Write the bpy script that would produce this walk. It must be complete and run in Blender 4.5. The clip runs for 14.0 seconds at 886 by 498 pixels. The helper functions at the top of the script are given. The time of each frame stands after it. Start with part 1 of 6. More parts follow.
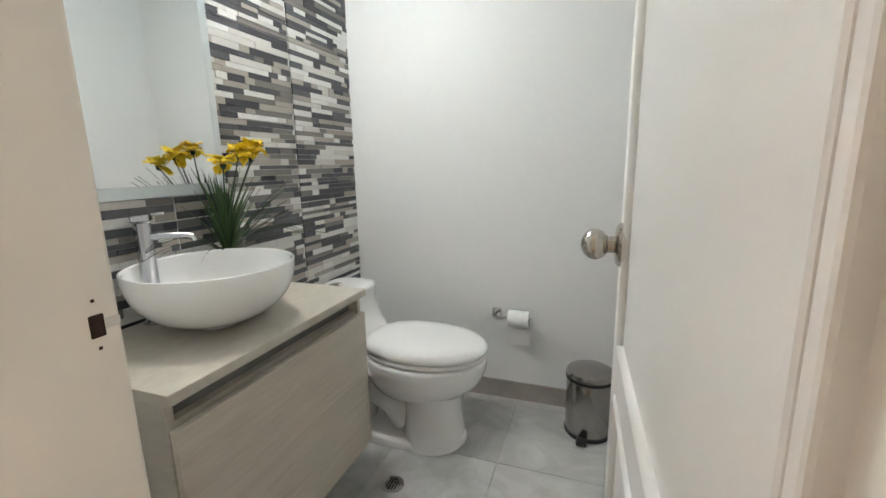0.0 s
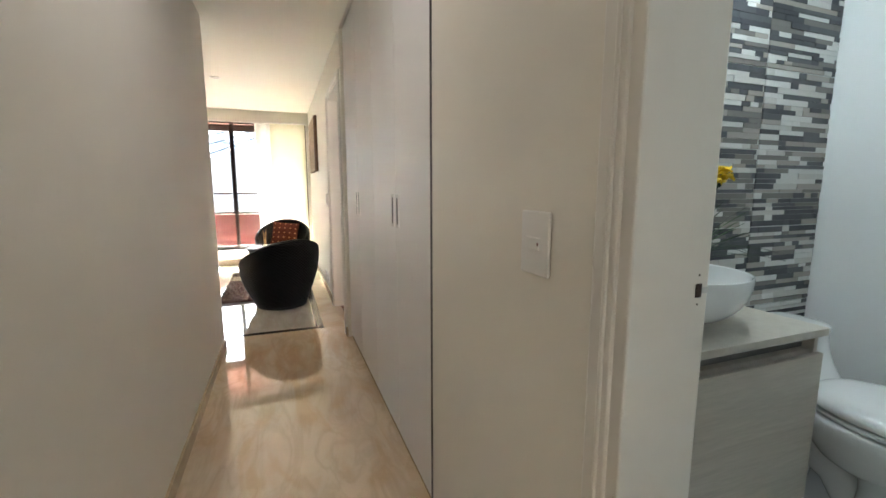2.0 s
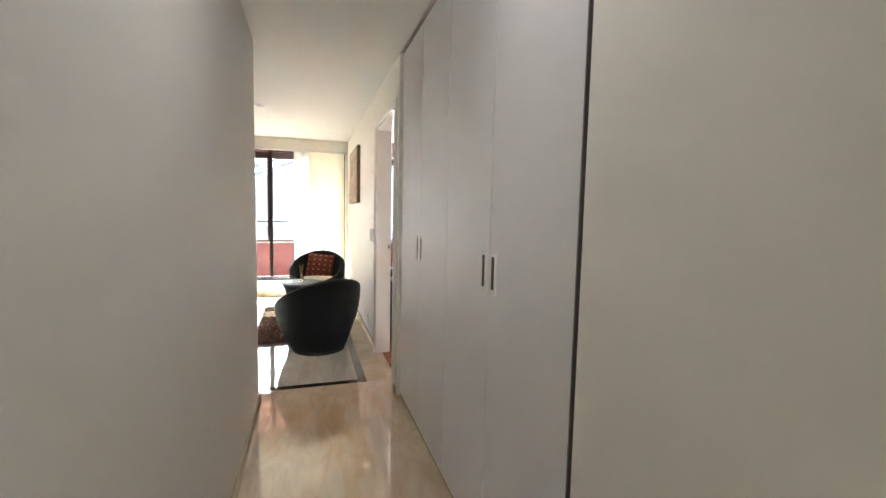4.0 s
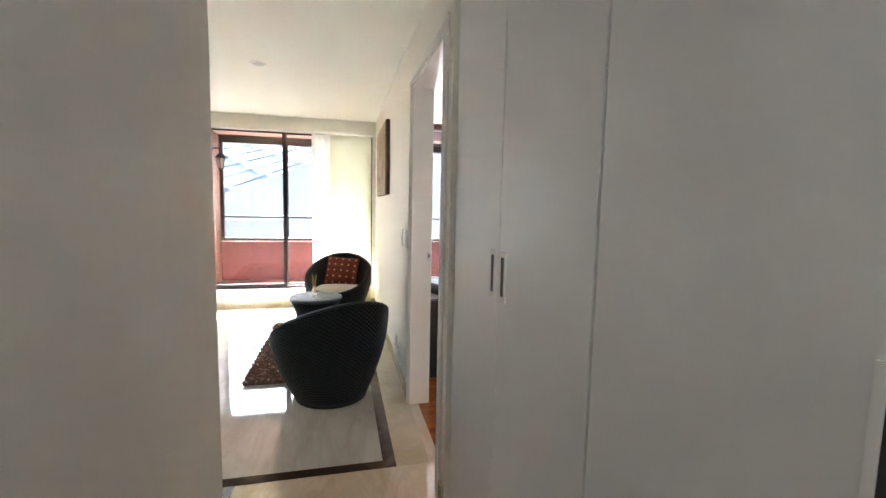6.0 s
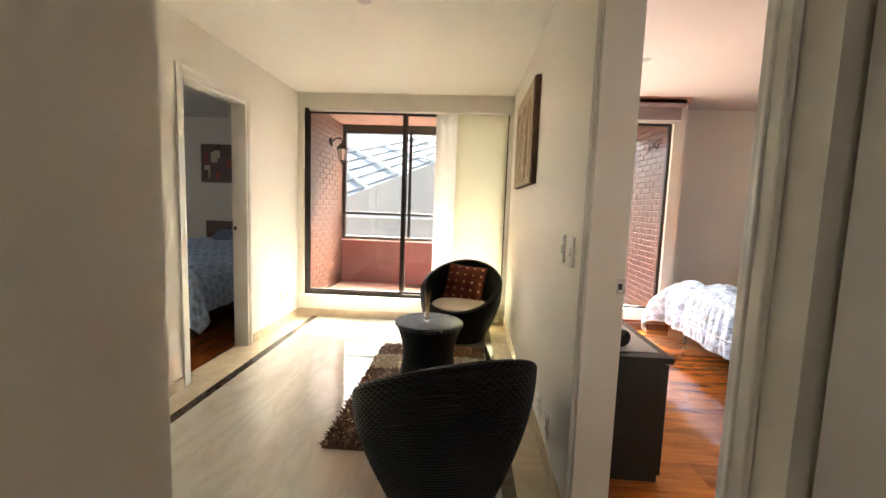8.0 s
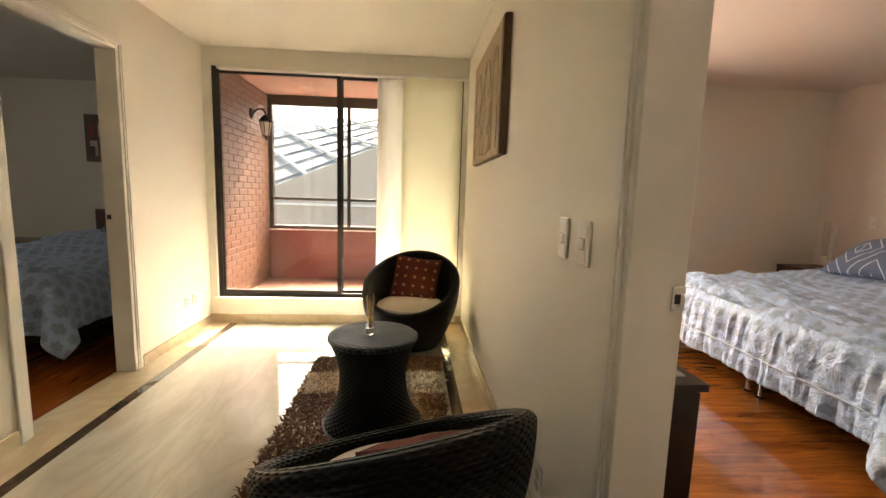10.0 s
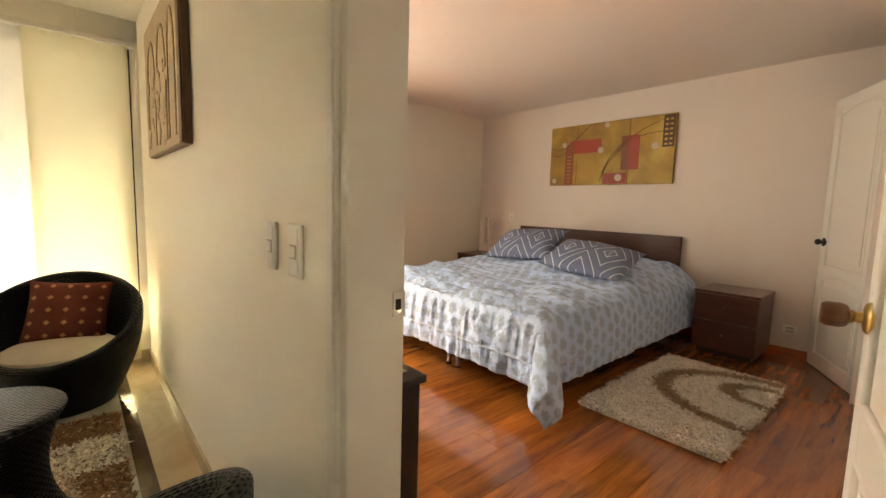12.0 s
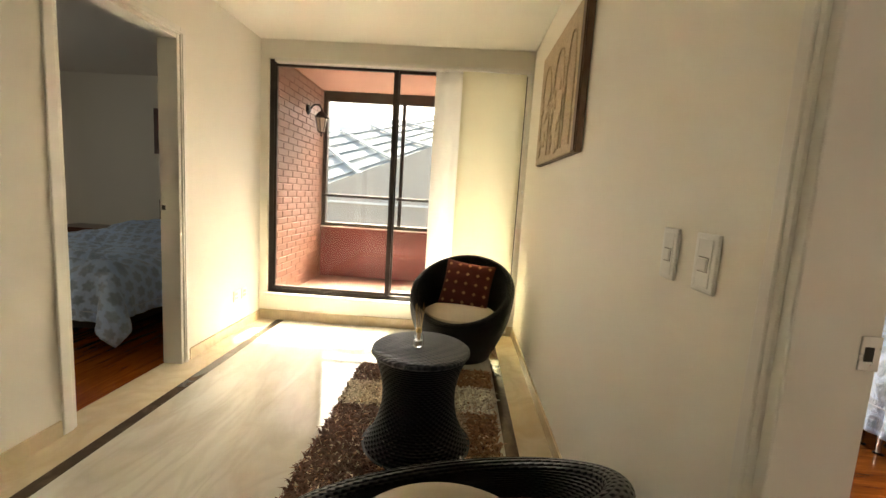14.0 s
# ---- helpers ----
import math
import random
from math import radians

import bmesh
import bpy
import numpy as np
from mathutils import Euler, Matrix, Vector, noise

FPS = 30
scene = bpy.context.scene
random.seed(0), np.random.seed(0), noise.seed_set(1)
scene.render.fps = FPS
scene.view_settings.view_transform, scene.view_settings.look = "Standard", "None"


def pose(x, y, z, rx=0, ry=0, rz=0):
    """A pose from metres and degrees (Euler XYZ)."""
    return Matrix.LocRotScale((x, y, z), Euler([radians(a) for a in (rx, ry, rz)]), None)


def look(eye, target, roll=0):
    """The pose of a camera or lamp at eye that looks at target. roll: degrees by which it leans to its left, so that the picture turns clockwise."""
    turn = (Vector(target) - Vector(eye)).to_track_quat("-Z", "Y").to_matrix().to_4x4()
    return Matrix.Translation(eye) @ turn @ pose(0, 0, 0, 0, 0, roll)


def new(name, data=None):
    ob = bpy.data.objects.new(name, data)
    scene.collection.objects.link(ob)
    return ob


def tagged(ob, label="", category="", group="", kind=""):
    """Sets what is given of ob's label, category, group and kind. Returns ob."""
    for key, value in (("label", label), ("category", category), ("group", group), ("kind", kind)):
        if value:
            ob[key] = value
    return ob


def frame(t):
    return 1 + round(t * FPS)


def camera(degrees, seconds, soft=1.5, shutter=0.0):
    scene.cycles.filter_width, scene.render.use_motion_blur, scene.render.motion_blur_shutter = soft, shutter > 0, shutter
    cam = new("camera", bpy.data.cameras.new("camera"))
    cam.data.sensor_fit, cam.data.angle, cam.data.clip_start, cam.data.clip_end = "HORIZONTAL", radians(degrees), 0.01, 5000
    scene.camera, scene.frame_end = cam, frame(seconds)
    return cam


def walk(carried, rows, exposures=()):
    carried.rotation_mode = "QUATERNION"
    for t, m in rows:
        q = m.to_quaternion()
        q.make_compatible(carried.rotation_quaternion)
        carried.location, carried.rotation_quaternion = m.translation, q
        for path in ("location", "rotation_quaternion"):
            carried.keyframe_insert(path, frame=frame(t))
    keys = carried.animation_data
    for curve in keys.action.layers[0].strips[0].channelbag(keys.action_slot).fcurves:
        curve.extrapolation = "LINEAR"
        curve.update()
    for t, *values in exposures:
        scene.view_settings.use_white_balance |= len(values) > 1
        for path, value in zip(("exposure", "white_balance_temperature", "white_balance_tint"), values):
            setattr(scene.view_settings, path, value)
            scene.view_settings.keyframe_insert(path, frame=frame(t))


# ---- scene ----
cam = camera(92.4, 14.0)
PATH = [
    (0, (0.174, 0.234, 1.206), (-0.496, 2.078, 0.814), -1.1),
    (0.5, (0.181, 0.198, 1.206), (-0.652, 1.983, 0.858), -0.9),
    (1, (0.228, 0.08, 1.224), (-1.032, 1.601, 0.912), -0.6),
    (1.5, (0.236, -0.049, 1.227), (-1.424, 1.026, 0.932), -0.3),
    (2, (0.202, -0.117, 1.222), (-1.65, 0.582, 0.935), -0.0),
    (2.5, (0.146, -0.131, 1.223), (-1.767, 0.387, 0.957), 0.5),
    (3, (0.014, -0.19, 1.267), (-1.913, 0.298, 1.046), 0.7),
    (3.5, (-0.141, -0.247, 1.306), (-2.051, 0.32, 1.123), 0.9),
    (3.7, (-0.191, -0.256, 1.325), (-2.09, 0.348, 1.157), 1.2),
    (5.8, (-1.36, -0.135, 1.323), (-3.272, 0.419, 1.126), 0.7),
    (6, (-1.496, -0.096, 1.316), (-3.432, 0.369, 1.123), 1.2),
    (6.5, (-1.818, -0.047, 1.287), (-3.795, 0.2, 1.111), 1.8),
    (7, (-2.168, -0.065, 1.287), (-4.159, 0.019, 1.112), 1.2),
    (7.5, (-2.491, -0.055, 1.27), (-4.481, -0.123, 1.082), 1.9),
    (7.7, (-2.572, -0.066, 1.27), (-4.558, -0.178, 1.065), 2.0),
    (9.8, (-3.238, -0.168, 1.218), (-5.22, -0.161, 0.953), 1.9),
    (10, (-3.313, -0.13, 1.216), (-5.291, 0.015, 0.962), 1.7),
    (10.5, (-3.442, -0.035, 1.205), (-5.343, 0.545, 0.978), 2.0),
    (11, (-3.497, -0.012, 1.208), (-5.203, 1.008, 0.991), 1.6),
    (11.5, (-3.477, -0.033, 1.21), (-4.982, 1.267, 0.999), 1.1),
    (12, (-3.477, -0.047, 1.212), (-4.975, 1.261, 1.003), 1.6),
    (12.5, (-3.505, -0.078, 1.216), (-5.163, 1.019, 1.005), 2.5),
    (13, (-3.531, -0.09, 1.211), (-5.358, 0.694, 0.997), 3.4),
    (13.5, (-3.528, -0.132, 1.216), (-5.473, 0.265, 0.979), 3.6),
    (14, (-3.54, -0.178, 1.203), (-5.522, -0.251, 0.95), 3.6),
]
EXPOSURES = [(0.0, 5.1, 7000, 18), (0.6, 5.05, 6950, 20), (1.0, 5.0, 6850, 23), (1.5, 4.7, 6300, 12), (2.0, 4.62, 6100, 8), (3.0, 4.65, 5800, 9), (3.7, 4.65, 5750, 8), (6.0, 4.35, 5550, 5), (6.5, 4.3, 6500, 7), (7.5, 3.9, 6600, 7), (10.0, 3.33, 8000, 8), (10.5, 3.36, 7950, 9), (11.0, 3.48, 7950, 8), (11.5, 3.64, 8200, 8), (12.0, 3.7, 8300, 5), (12.5, 3.62, 8300, 6), (13.5, 3.33, 7900, 9), (14.0, 3.45, 7700, 4)]
walk(cam, [(t, look(eye, target, roll)) for t, eye, target, roll in PATH], EXPOSURES)

# ---- world, sun and lamps ----
world = bpy.data.worlds.new("world")
scene.world = world
world.use_nodes = True
wn = world.node_tree
sky = wn.nodes.new("ShaderNodeTexSky")
sky.sky_type = "NISHITA"
sky.sun_disc = False
sky.sun_elevation = radians(43)
sky.sun_rotation = radians(-84)
sky.air_density, sky.dust_density, sky.ozone_density = 1.0, 2.5, 1.0
wn.links.new(sky.outputs[0], wn.nodes["Background"].inputs[0])
wn.nodes["Background"].inputs[1].default_value = 0.10

sun = new("sun", bpy.data.lights.new("sun", "SUN"))
sun.data.energy, sun.data.angle, sun.data.color = 4.2, radians(0.6), (1.0, 0.95, 0.87)
sun.matrix_world = look((-20, 1.9, 19), (0.0, 0.0, 0.35))


def area_lamp(name, place, target, size_x, size_y, watts, colour):
    ob = new(name, bpy.data.lights.new(name, "AREA"))
    ob.data.shape, ob.data.size, ob.data.size_y = "RECTANGLE", size_x, size_y
    ob.data.energy, ob.data.color = watts, colour
    ob.matrix_world = look(place, target)
    return ob


bath_lamp = new("bathroom_lamp", bpy.data.lights.new("bathroom_lamp", "POINT"))
bath_lamp.data.energy, bath_lamp.data.shadow_soft_size, bath_lamp.data.color = 0.36, 0.045, (0.71, 0.935, 1.0)
bath_lamp.location = (-0.80, 1.36, 2.235)
# added lamps: light of unseen rooms behind the hall, sky light in the bedroom window
area_lamp("hall_daylight", (1.39, -0.12, 1.15), (-3.0, -0.12, 1.15), 0.8, 1.9, 0.105, (1.0, 0.92, 0.88))
# fill lamp added over the hall to lift its walls and floor
area_lamp("hall_ceiling_lamp", (-1.25, -0.12, 2.37), (-1.25, -0.12, 0), 0.24, 0.24, 0.135, (1.0, 0.90, 0.84))
area_lamp("den_window_daylight", (-7.2305, -0.085, 1.22), (-3.0, -0.085, 1.22), 0.66, 1.8, 0.16, (1.0, 0.97, 0.88))
# added fill for the dark second bedroom; its wall has no window
area_lamp("second_bedroom_daylight", (-6.2, -5.36, 1.4), (-7.0, -2.0, 1.0), 0.9, 1.1, 0.9, (0.95, 0.97, 1.0))
area_lamp("bedroom_window_daylight", (-7.43, 0.88, 1.2), (-3.0, 2.6, 1.1), 0.44, 1.9, 3.1, (1.0, 0.95, 0.92))

# ---- materials ----
def shader(name):
    m = bpy.data.materials.new(name)
    m.use_nodes = True
    n = m.node_tree.nodes
    return m, n, m.node_tree.links, n["Principled BSDF"]


def coords(n, l, scale=(1, 1, 1), rot=(0, 0, 0)):
    t, mp = n.new("ShaderNodeTexCoord"), n.new("ShaderNodeMapping")
    mp.inputs["Scale"].default_value = scale
    mp.inputs["Rotation"].default_value = [radians(a) for a in rot]
    l.new(t.outputs["Object"], mp.inputs[0])
    return mp.outputs[0]


def noise_tex(n, l, vec, scale, detail=4, rough=0.55, warp=0.0):
    x = n.new("ShaderNodeTexNoise")
    x.inputs["Scale"].default_value, x.inputs["Detail"].default_value = scale, detail
    x.inputs["Roughness"].default_value, x.inputs["Distortion"].default_value = rough, warp
    l.new(vec, x.inputs["Vector"])
    return x.outputs["Fac"]


def ramp(n, l, fac, stops):
    r = n.new("ShaderNodeValToRGB")
    while len(r.color_ramp.elements) < len(stops):
        r.color_ramp.elements.new(0.5)
    for e, (p, c) in zip(r.color_ramp.elements, stops):
        e.position, e.color = p, (*c, 1)
    l.new(fac, r.inputs[0])
    return r.outputs[0]


def mixed(n, l, fac, a, b, kind="MIX"):
    x = n.new("ShaderNodeMix")
    x.data_type, x.blend_type = "RGBA", kind
    for socket, v in ((x.inputs[0], fac), (x.inputs[6], a), (x.inputs[7], b)):
        if isinstance(v, (int, float)):
            socket.default_value = v
        elif isinstance(v, tuple):
            socket.default_value = (*v, 1)
        else:
            l.new(v, socket)
    return x.outputs[2]


def bumped(n, l, b, height, strength, distance=0.01):
    x = n.new("ShaderNodeBump")
    x.inputs["Strength"].default_value, x.inputs["Distance"].default_value = strength, distance
    l.new(height, x.inputs["Height"])
    l.new(x.outputs[0], b.inputs["Normal"])


def scaled(c, k):
    return tuple(min(1, v * k) for v in c)


def plain(name, colour, rough=0.5, metal=0.0, vary=0.08, scale=6.0, fine=120.0, bump=0.05, coat=0.0, spec=0.5):
    """A surface with broad and fine variation of its colour, its gloss and its relief."""
    m, n, l, b = shader(name)
    v = coords(n, l)
    broad, grain = noise_tex(n, l, v, scale), noise_tex(n, l, v, fine, 3)
    c = mixed(n, l, broad, scaled(colour, 1 - vary), scaled(colour, 1 + vary))
    c = mixed(n, l, 0.25 * min(1, vary * 4), c, ramp(n, l, grain, [(0.3, scaled(colour, 1 - 2 * vary)), (0.7, scaled(colour, 1 + 2 * vary))]))
    l.new(c, b.inputs["Base Color"])
    r = n.new("ShaderNodeMapRange")
    r.inputs[3].default_value, r.inputs[4].default_value = max(0.02, rough - 0.06), min(1, rough + 0.06)
    l.new(broad, r.inputs[0])
    l.new(r.outputs[0], b.inputs["Roughness"])
    b.inputs["Metallic"].default_value = metal
    b.inputs["Coat Weight"].default_value = coat
    b.inputs["Specular IOR Level"].default_value = spec
    if bump:
        bumped(n, l, b, grain, bump, 0.004)
    return m


def marble(name, base, vein, dark, scale, rough, rot, streak=(1, 1, 1), coat=0.0):
    m, n, l, b = shader(name)
    v = coords(n, l, streak, (0, 0, rot))
    cloud = noise_tex(n, l, v, scale, 3, 0.5, 1.0)
    lines = noise_tex(n, l, v, scale * 1.3, 4, 0.5, 1.6)
    c = ramp(n, l, cloud, [(0.32, base), (0.5, scaled(base, 0.92)), (0.66, vein)])
    thin = ramp(n, l, lines, [(0.38, (0, 0, 0)), (0.5, (1, 1, 1)), (0.62, (0, 0, 0))])
    k = n.new("ShaderNodeMath")
    k.operation = "MULTIPLY"
    k.inputs[1].default_value = 0.24
    l.new(thin, k.inputs[0])
    c = mixed(n, l, k.outputs[0], c, dark)
    fine = noise_tex(n, l, v, 60, 3)
    c = mixed(n, l, 0.04, c, ramp(n, l, fine, [(0.3, dark), (0.6, base)]))
    l.new(c, b.inputs["Base Color"])
    r = n.new("ShaderNodeMapRange")
    r.inputs[3].default_value, r.inputs[4].default_value = rough, rough + 0.03
    l.new(cloud, r.inputs[0])
    l.new(r.outputs[0], b.inputs["Roughness"])
    b.inputs["IOR"].default_value = 1.9 if coat > 0.6 else 1.5
    b.inputs["Coat Weight"].default_value = coat
    b.inputs["Coat Roughness"].default_value = 0.02
    b.inputs["Coat IOR"].default_value = 1.8 if coat > 0.6 else 1.5
    return m


def planks(name, light, dark, rough, grain=(1.2, 22, 22), coat=0.0, rot=0):
    """Wood with long grain along local x; each board takes its own tone."""
    m, n, l, b = shader(name)
    v = coords(n, l, grain, (0, 0, rot))
    info = n.new("ShaderNodeObjectInfo")
    off = n.new("ShaderNodeVectorMath")
    off.operation = "ADD"
    sc = n.new("ShaderNodeVectorMath")
    sc.operation = "SCALE"
    sc.inputs[0].default_value = (13.0, 7.0, 3.0)
    l.new(info.outputs["Random"], sc.inputs["Scale"])
    l.new(v, off.inputs[0])
    l.new(sc.outputs[0], off.inputs[1])
    g = noise_tex(n, l, off.outputs[0], 1.6, 6, 0.6, 0.8)
    fine = noise_tex(n, l, off.outputs[0], 9, 4, 0.7)
    c = ramp(n, l, g, [(0.32, dark), (0.5, tuple((p + q) / 2 for p, q in zip(light, dark))), (0.68, light)])
    c = mixed(n, l, 0.25, c, ramp(n, l, fine, [(0.35, scaled(dark, 0.7)), (0.65, light)]))
    tone = ramp(n, l, info.outputs["Random"], [(0.0, (0.84, 0.84, 0.84)), (1.0, (1.12, 1.08, 1.04))])
    c = mixed(n, l, 1.0, c, tone, "MULTIPLY")
    l.new(c, b.inputs["Base Color"])
    b.inputs["Roughness"].default_value = rough
    b.inputs["Coat Weight"].default_value = coat
    b.inputs["Coat Roughness"].default_value = 0.08
    bumped(n, l, b, fine, 0.05, 0.002)
    return m


def glass(name, tint=(1, 1, 1), rough=0.0):
    m, n, l, b = shader(name)
    b.inputs["Base Color"].default_value = (*tint, 1)
    b.inputs["Roughness"].default_value = rough
    b.inputs["Transmission Weight"].default_value = 1
    b.inputs["IOR"].default_value = 1.45
    return m


WALL = plain("wall paint", (0.825, 0.785, 0.695), 0.62, vary=0.02, scale=1.3, fine=260, bump=0.06)
BEDPAINT = plain("warm white bedroom paint", (0.75, 0.675, 0.62), 0.65, vary=0.02, scale=1.3, fine=240, bump=0.06)
CEIL = plain("ceiling paint", (0.84, 0.81, 0.73), 0.8, vary=0.02, scale=1.1, fine=200, bump=0.05)
BATHWALL = plain("bathroom paint", (0.82, 0.82, 0.81), 0.6, vary=0.015, scale=1.5, fine=240, bump=0.05)
TRIM = plain("door enamel", (0.78, 0.75, 0.69), 0.35, vary=0.03, scale=3, fine=90, bump=0.04)
LACQ = plain("closet lacquer", (0.77, 0.755, 0.735), 0.5, vary=0.02, scale=2, fine=300, bump=0.03)
WHITE = plain("white plastic", (0.82, 0.81, 0.77), 0.3, vary=0.02, bump=0.0)
CERAMIC = plain("white ceramic", (0.86, 0.86, 0.85), 0.08, vary=0.01, bump=0.0, coat=0.5)
CHROME = plain("chrome", (0.52, 0.52, 0.53), 0.06, 1.0, vary=0.03, bump=0.0)
DOORWHITE = plain("white door enamel", (0.86, 0.85, 0.83), 0.3, vary=0.02, scale=3, fine=90, bump=0.04)
DARKSTEEL = plain("dark brushed steel", (0.38, 0.365, 0.35), 0.16, 1.0, vary=0.06, bump=0.02)
STEEL = plain("brushed steel", (0.55, 0.54, 0.52), 0.28, 1.0, vary=0.05, bump=0.02)
BRASS = plain("aged brass", (0.62, 0.45, 0.17), 0.3, 1.0, vary=0.1, bump=0.03)
BLACK = plain("black plastic", (0.012, 0.012, 0.013), 0.4, vary=0.2, bump=0.02)
DARKGAP = plain("dark gap", (0.05, 0.045, 0.04), 0.9, vary=0.1)
ALU = plain("brown anodised aluminium", (0.035, 0.024, 0.02), 0.4, 0.3, vary=0.12, scale=9, bump=0.02)
RATTAN = plain("black woven resin", (0.017, 0.018, 0.020), 0.42, vary=0.25, scale=20, fine=300, bump=0.15)
LINEN = plain("beige cushion linen", (0.58, 0.50, 0.41), 0.9, vary=0.08, scale=12, fine=500, bump=0.3)
DARKWOOD = planks("dark mahogany veneer", (0.12, 0.034, 0.019), (0.06, 0.016, 0.010), 0.3, (2, 2, 14), coat=0.2)
BLACKWOOD = planks("espresso veneer", (0.010, 0.007, 0.006), (0.005, 0.004, 0.004), 0.4, (2, 14, 14), coat=0.0)
ASHWOOD = planks("pale ash laminate", (0.53, 0.495, 0.44), (0.44, 0.405, 0.35), 0.5, (1, 0.9, 12))
COUNTER = planks("pale stone-look counter", (0.54, 0.515, 0.46), (0.49, 0.46, 0.40), 0.4, (5, 3, 3))
FLOORWOOD = planks("red-brown laminate", (0.40, 0.105, 0.017), (0.16, 0.035, 0.009), 0.09, (1.1, 16, 16), coat=0.35)
MARBLE_HALL = marble("beige marble", (0.88, 0.72, 0.51), (0.74, 0.53, 0.33), (0.42, 0.27, 0.14), 1.5, 0.022, 38, (1, 3.2, 1), 0.7)
MARBLE_DEN = marble("cream marble", (0.67, 0.635, 0.555), (0.56, 0.51, 0.43), (0.34, 0.29, 0.22), 1.3, 0.03, -32, (1, 3.0, 1), 0.3)
MARBLE_DARK = marble("dark brown marble", (0.085, 0.055, 0.038), (0.14, 0.095, 0.06), (0.03, 0.02, 0.015), 5, 0.06, 20)
MARBLE_BASE = marble("cream marble skirting", (0.66, 0.54, 0.37), (0.58, 0.45, 0.29), (0.36, 0.26, 0.16), 2.5, 0.12, 10)
BATHTILE = marble("grey marble tile", (0.64, 0.64, 0.62), (0.46, 0.455, 0.44), (0.26, 0.26, 0.25), 2.6, 0.12, 50)
BATHSKIRT = marble("grey stone skirting", (0.42, 0.39, 0.36), (0.36, 0.33, 0.3), (0.25, 0.23, 0.21), 4, 0.25, 10)
GLASS = glass("window glass")


# ---- mesh helpers ----
def box(bm, x0, x1, y0, y1, z0, z1, m=None):
    vs = [bm.verts.new((x, y, z)) for x in (x0, x1) for y in (y0, y1) for z in (z0, z1)]
    if m is not None:
        for v in vs:
            v.co = m @ v.co
    for f in ((0, 1, 3, 2), (4, 6, 7, 5), (0, 4, 5, 1), (2, 3, 7, 6), (0, 2, 6, 4), (1, 5, 7, 3)):
        bm.faces.new([vs[i] for i in f])
    return vs


def boxes(*dims):
    bm = bmesh.new()
    for d in dims:
        box(bm, *d)
    return bm


def slab(x0, x1, y0, y1, z0, z1, bevel=0.004, seg=2):
    """A block with rounded edges."""
    bm = boxes((x0, x1, y0, y1, z0, z1))
    bmesh.ops.recalc_face_normals(bm, faces=bm.faces)
    bmesh.ops.bevel(bm, geom=bm.edges[:], offset=bevel, segments=seg, affect="EDGES", profile=0.5)
    return bm


def lathe(profile, seg=32, centre=(0, 0, 0), bm=None):
    """Turns a profile of (radius, height) round the upright axis."""
    bm = bm or bmesh.new()
    rings = []
    for r, z in profile:
        if r < 1e-5:
            rings.append([bm.verts.new((centre[0], centre[1], centre[2] + z))])
        else:
            rings.append([bm.verts.new((centre[0] + r * math.cos(6.283185 * i / seg), centre[1] + r * math.sin(6.283185 * i / seg), centre[2] + z)) for i in range(seg)])
    for a, b in zip(rings, rings[1:]):
        for i in range(seg):
            j = (i + 1) % seg
            q = [a[i % len(a)], a[j % len(a)], b[j % len(b)], b[i % len(b)]]
            q = list(dict.fromkeys(q))
            if len(q) > 2:
                bm.faces.new(q)
    return bm


def tube(points, radius, seg=10, bm=None, closed=True):
    """A round bar along points; radius is one number or one for each point."""
    bm = bm or bmesh.new()
    pts = [Vector(p) for p in points]
    rs = radius if isinstance(radius, (list, tuple)) else [radius] * len(pts)
    rings, up = [], None
    for i, p in enumerate(pts):
        d = (pts[min(i + 1, len(pts) - 1)] - pts[max(i - 1, 0)]).normalized()
        if up is None:
            up = d.orthogonal().normalized()
        up = (up - d * up.dot(d)).normalized()
        side = d.cross(up)
        rings.append([bm.verts.new(p + rs[i] * (up * math.cos(6.283185 * k / seg) + side * math.sin(6.283185 * k / seg))) for k in range(seg)])
    for a, b in zip(rings, rings[1:]):
        for k in range(seg):
            bm.faces.new((a[k], a[(k + 1) % seg], b[(k + 1) % seg], b[k]))
    if closed:
        bm.faces.new(rings[0][::-1])
        bm.faces.new(rings[-1])
    return bm


def grid(nu, nv, fn, wrap=False, bm=None):
    """A sheet of nu by nv points, fn(u, v) with u and v from 0 to 1."""
    bm = bm or bmesh.new()
    vs = [[bm.verts.new(fn(i / (nu if wrap else nu - 1), j / (nv - 1))) for j in range(nv)] for i in range(nu)]
    for i in range(nu if wrap else nu - 1):
        for j in range(nv - 1):
            k = (i + 1) % nu
            bm.faces.new((vs[i][j], vs[k][j], vs[k][j + 1], vs[i][j + 1]))
    return bm


def mesh_of(name, bm, material, smooth=False, recalc=True):
    if recalc:
        bmesh.ops.recalc_face_normals(bm, faces=bm.faces)
    me = bpy.data.meshes.new(name)
    bm.to_mesh(me)
    bm.free()
    if material:
        me.materials.append(material)
    if smooth:
        me.shade_smooth()
        me.set_sharp_from_angle(angle=radians(38))
    return me


def part(name, bm, material, parent, label="", smooth=False, recalc=True):
    ob = new(name, mesh_of(name, bm, material, smooth, recalc))
    ob.parent = parent
    return tagged(ob, label)


def thing(name, label, category, place=(0, 0, 0), turn=0, group="", kind=""):
    ob = new(name)
    ob.matrix_world = pose(*place, 0, 0, turn)
    return tagged(ob, label, category, group, kind)


def single(name, bm, material, label, category, group="", kind="", smooth=False, recalc=True):
    return tagged(new(name, mesh_of(name, bm, material, smooth, recalc)), label, category, group, kind)


def setting(name, bm, material, label="", category=""):
    return tagged(new(name, mesh_of(name, bm, material)), label, category, "", "structure")


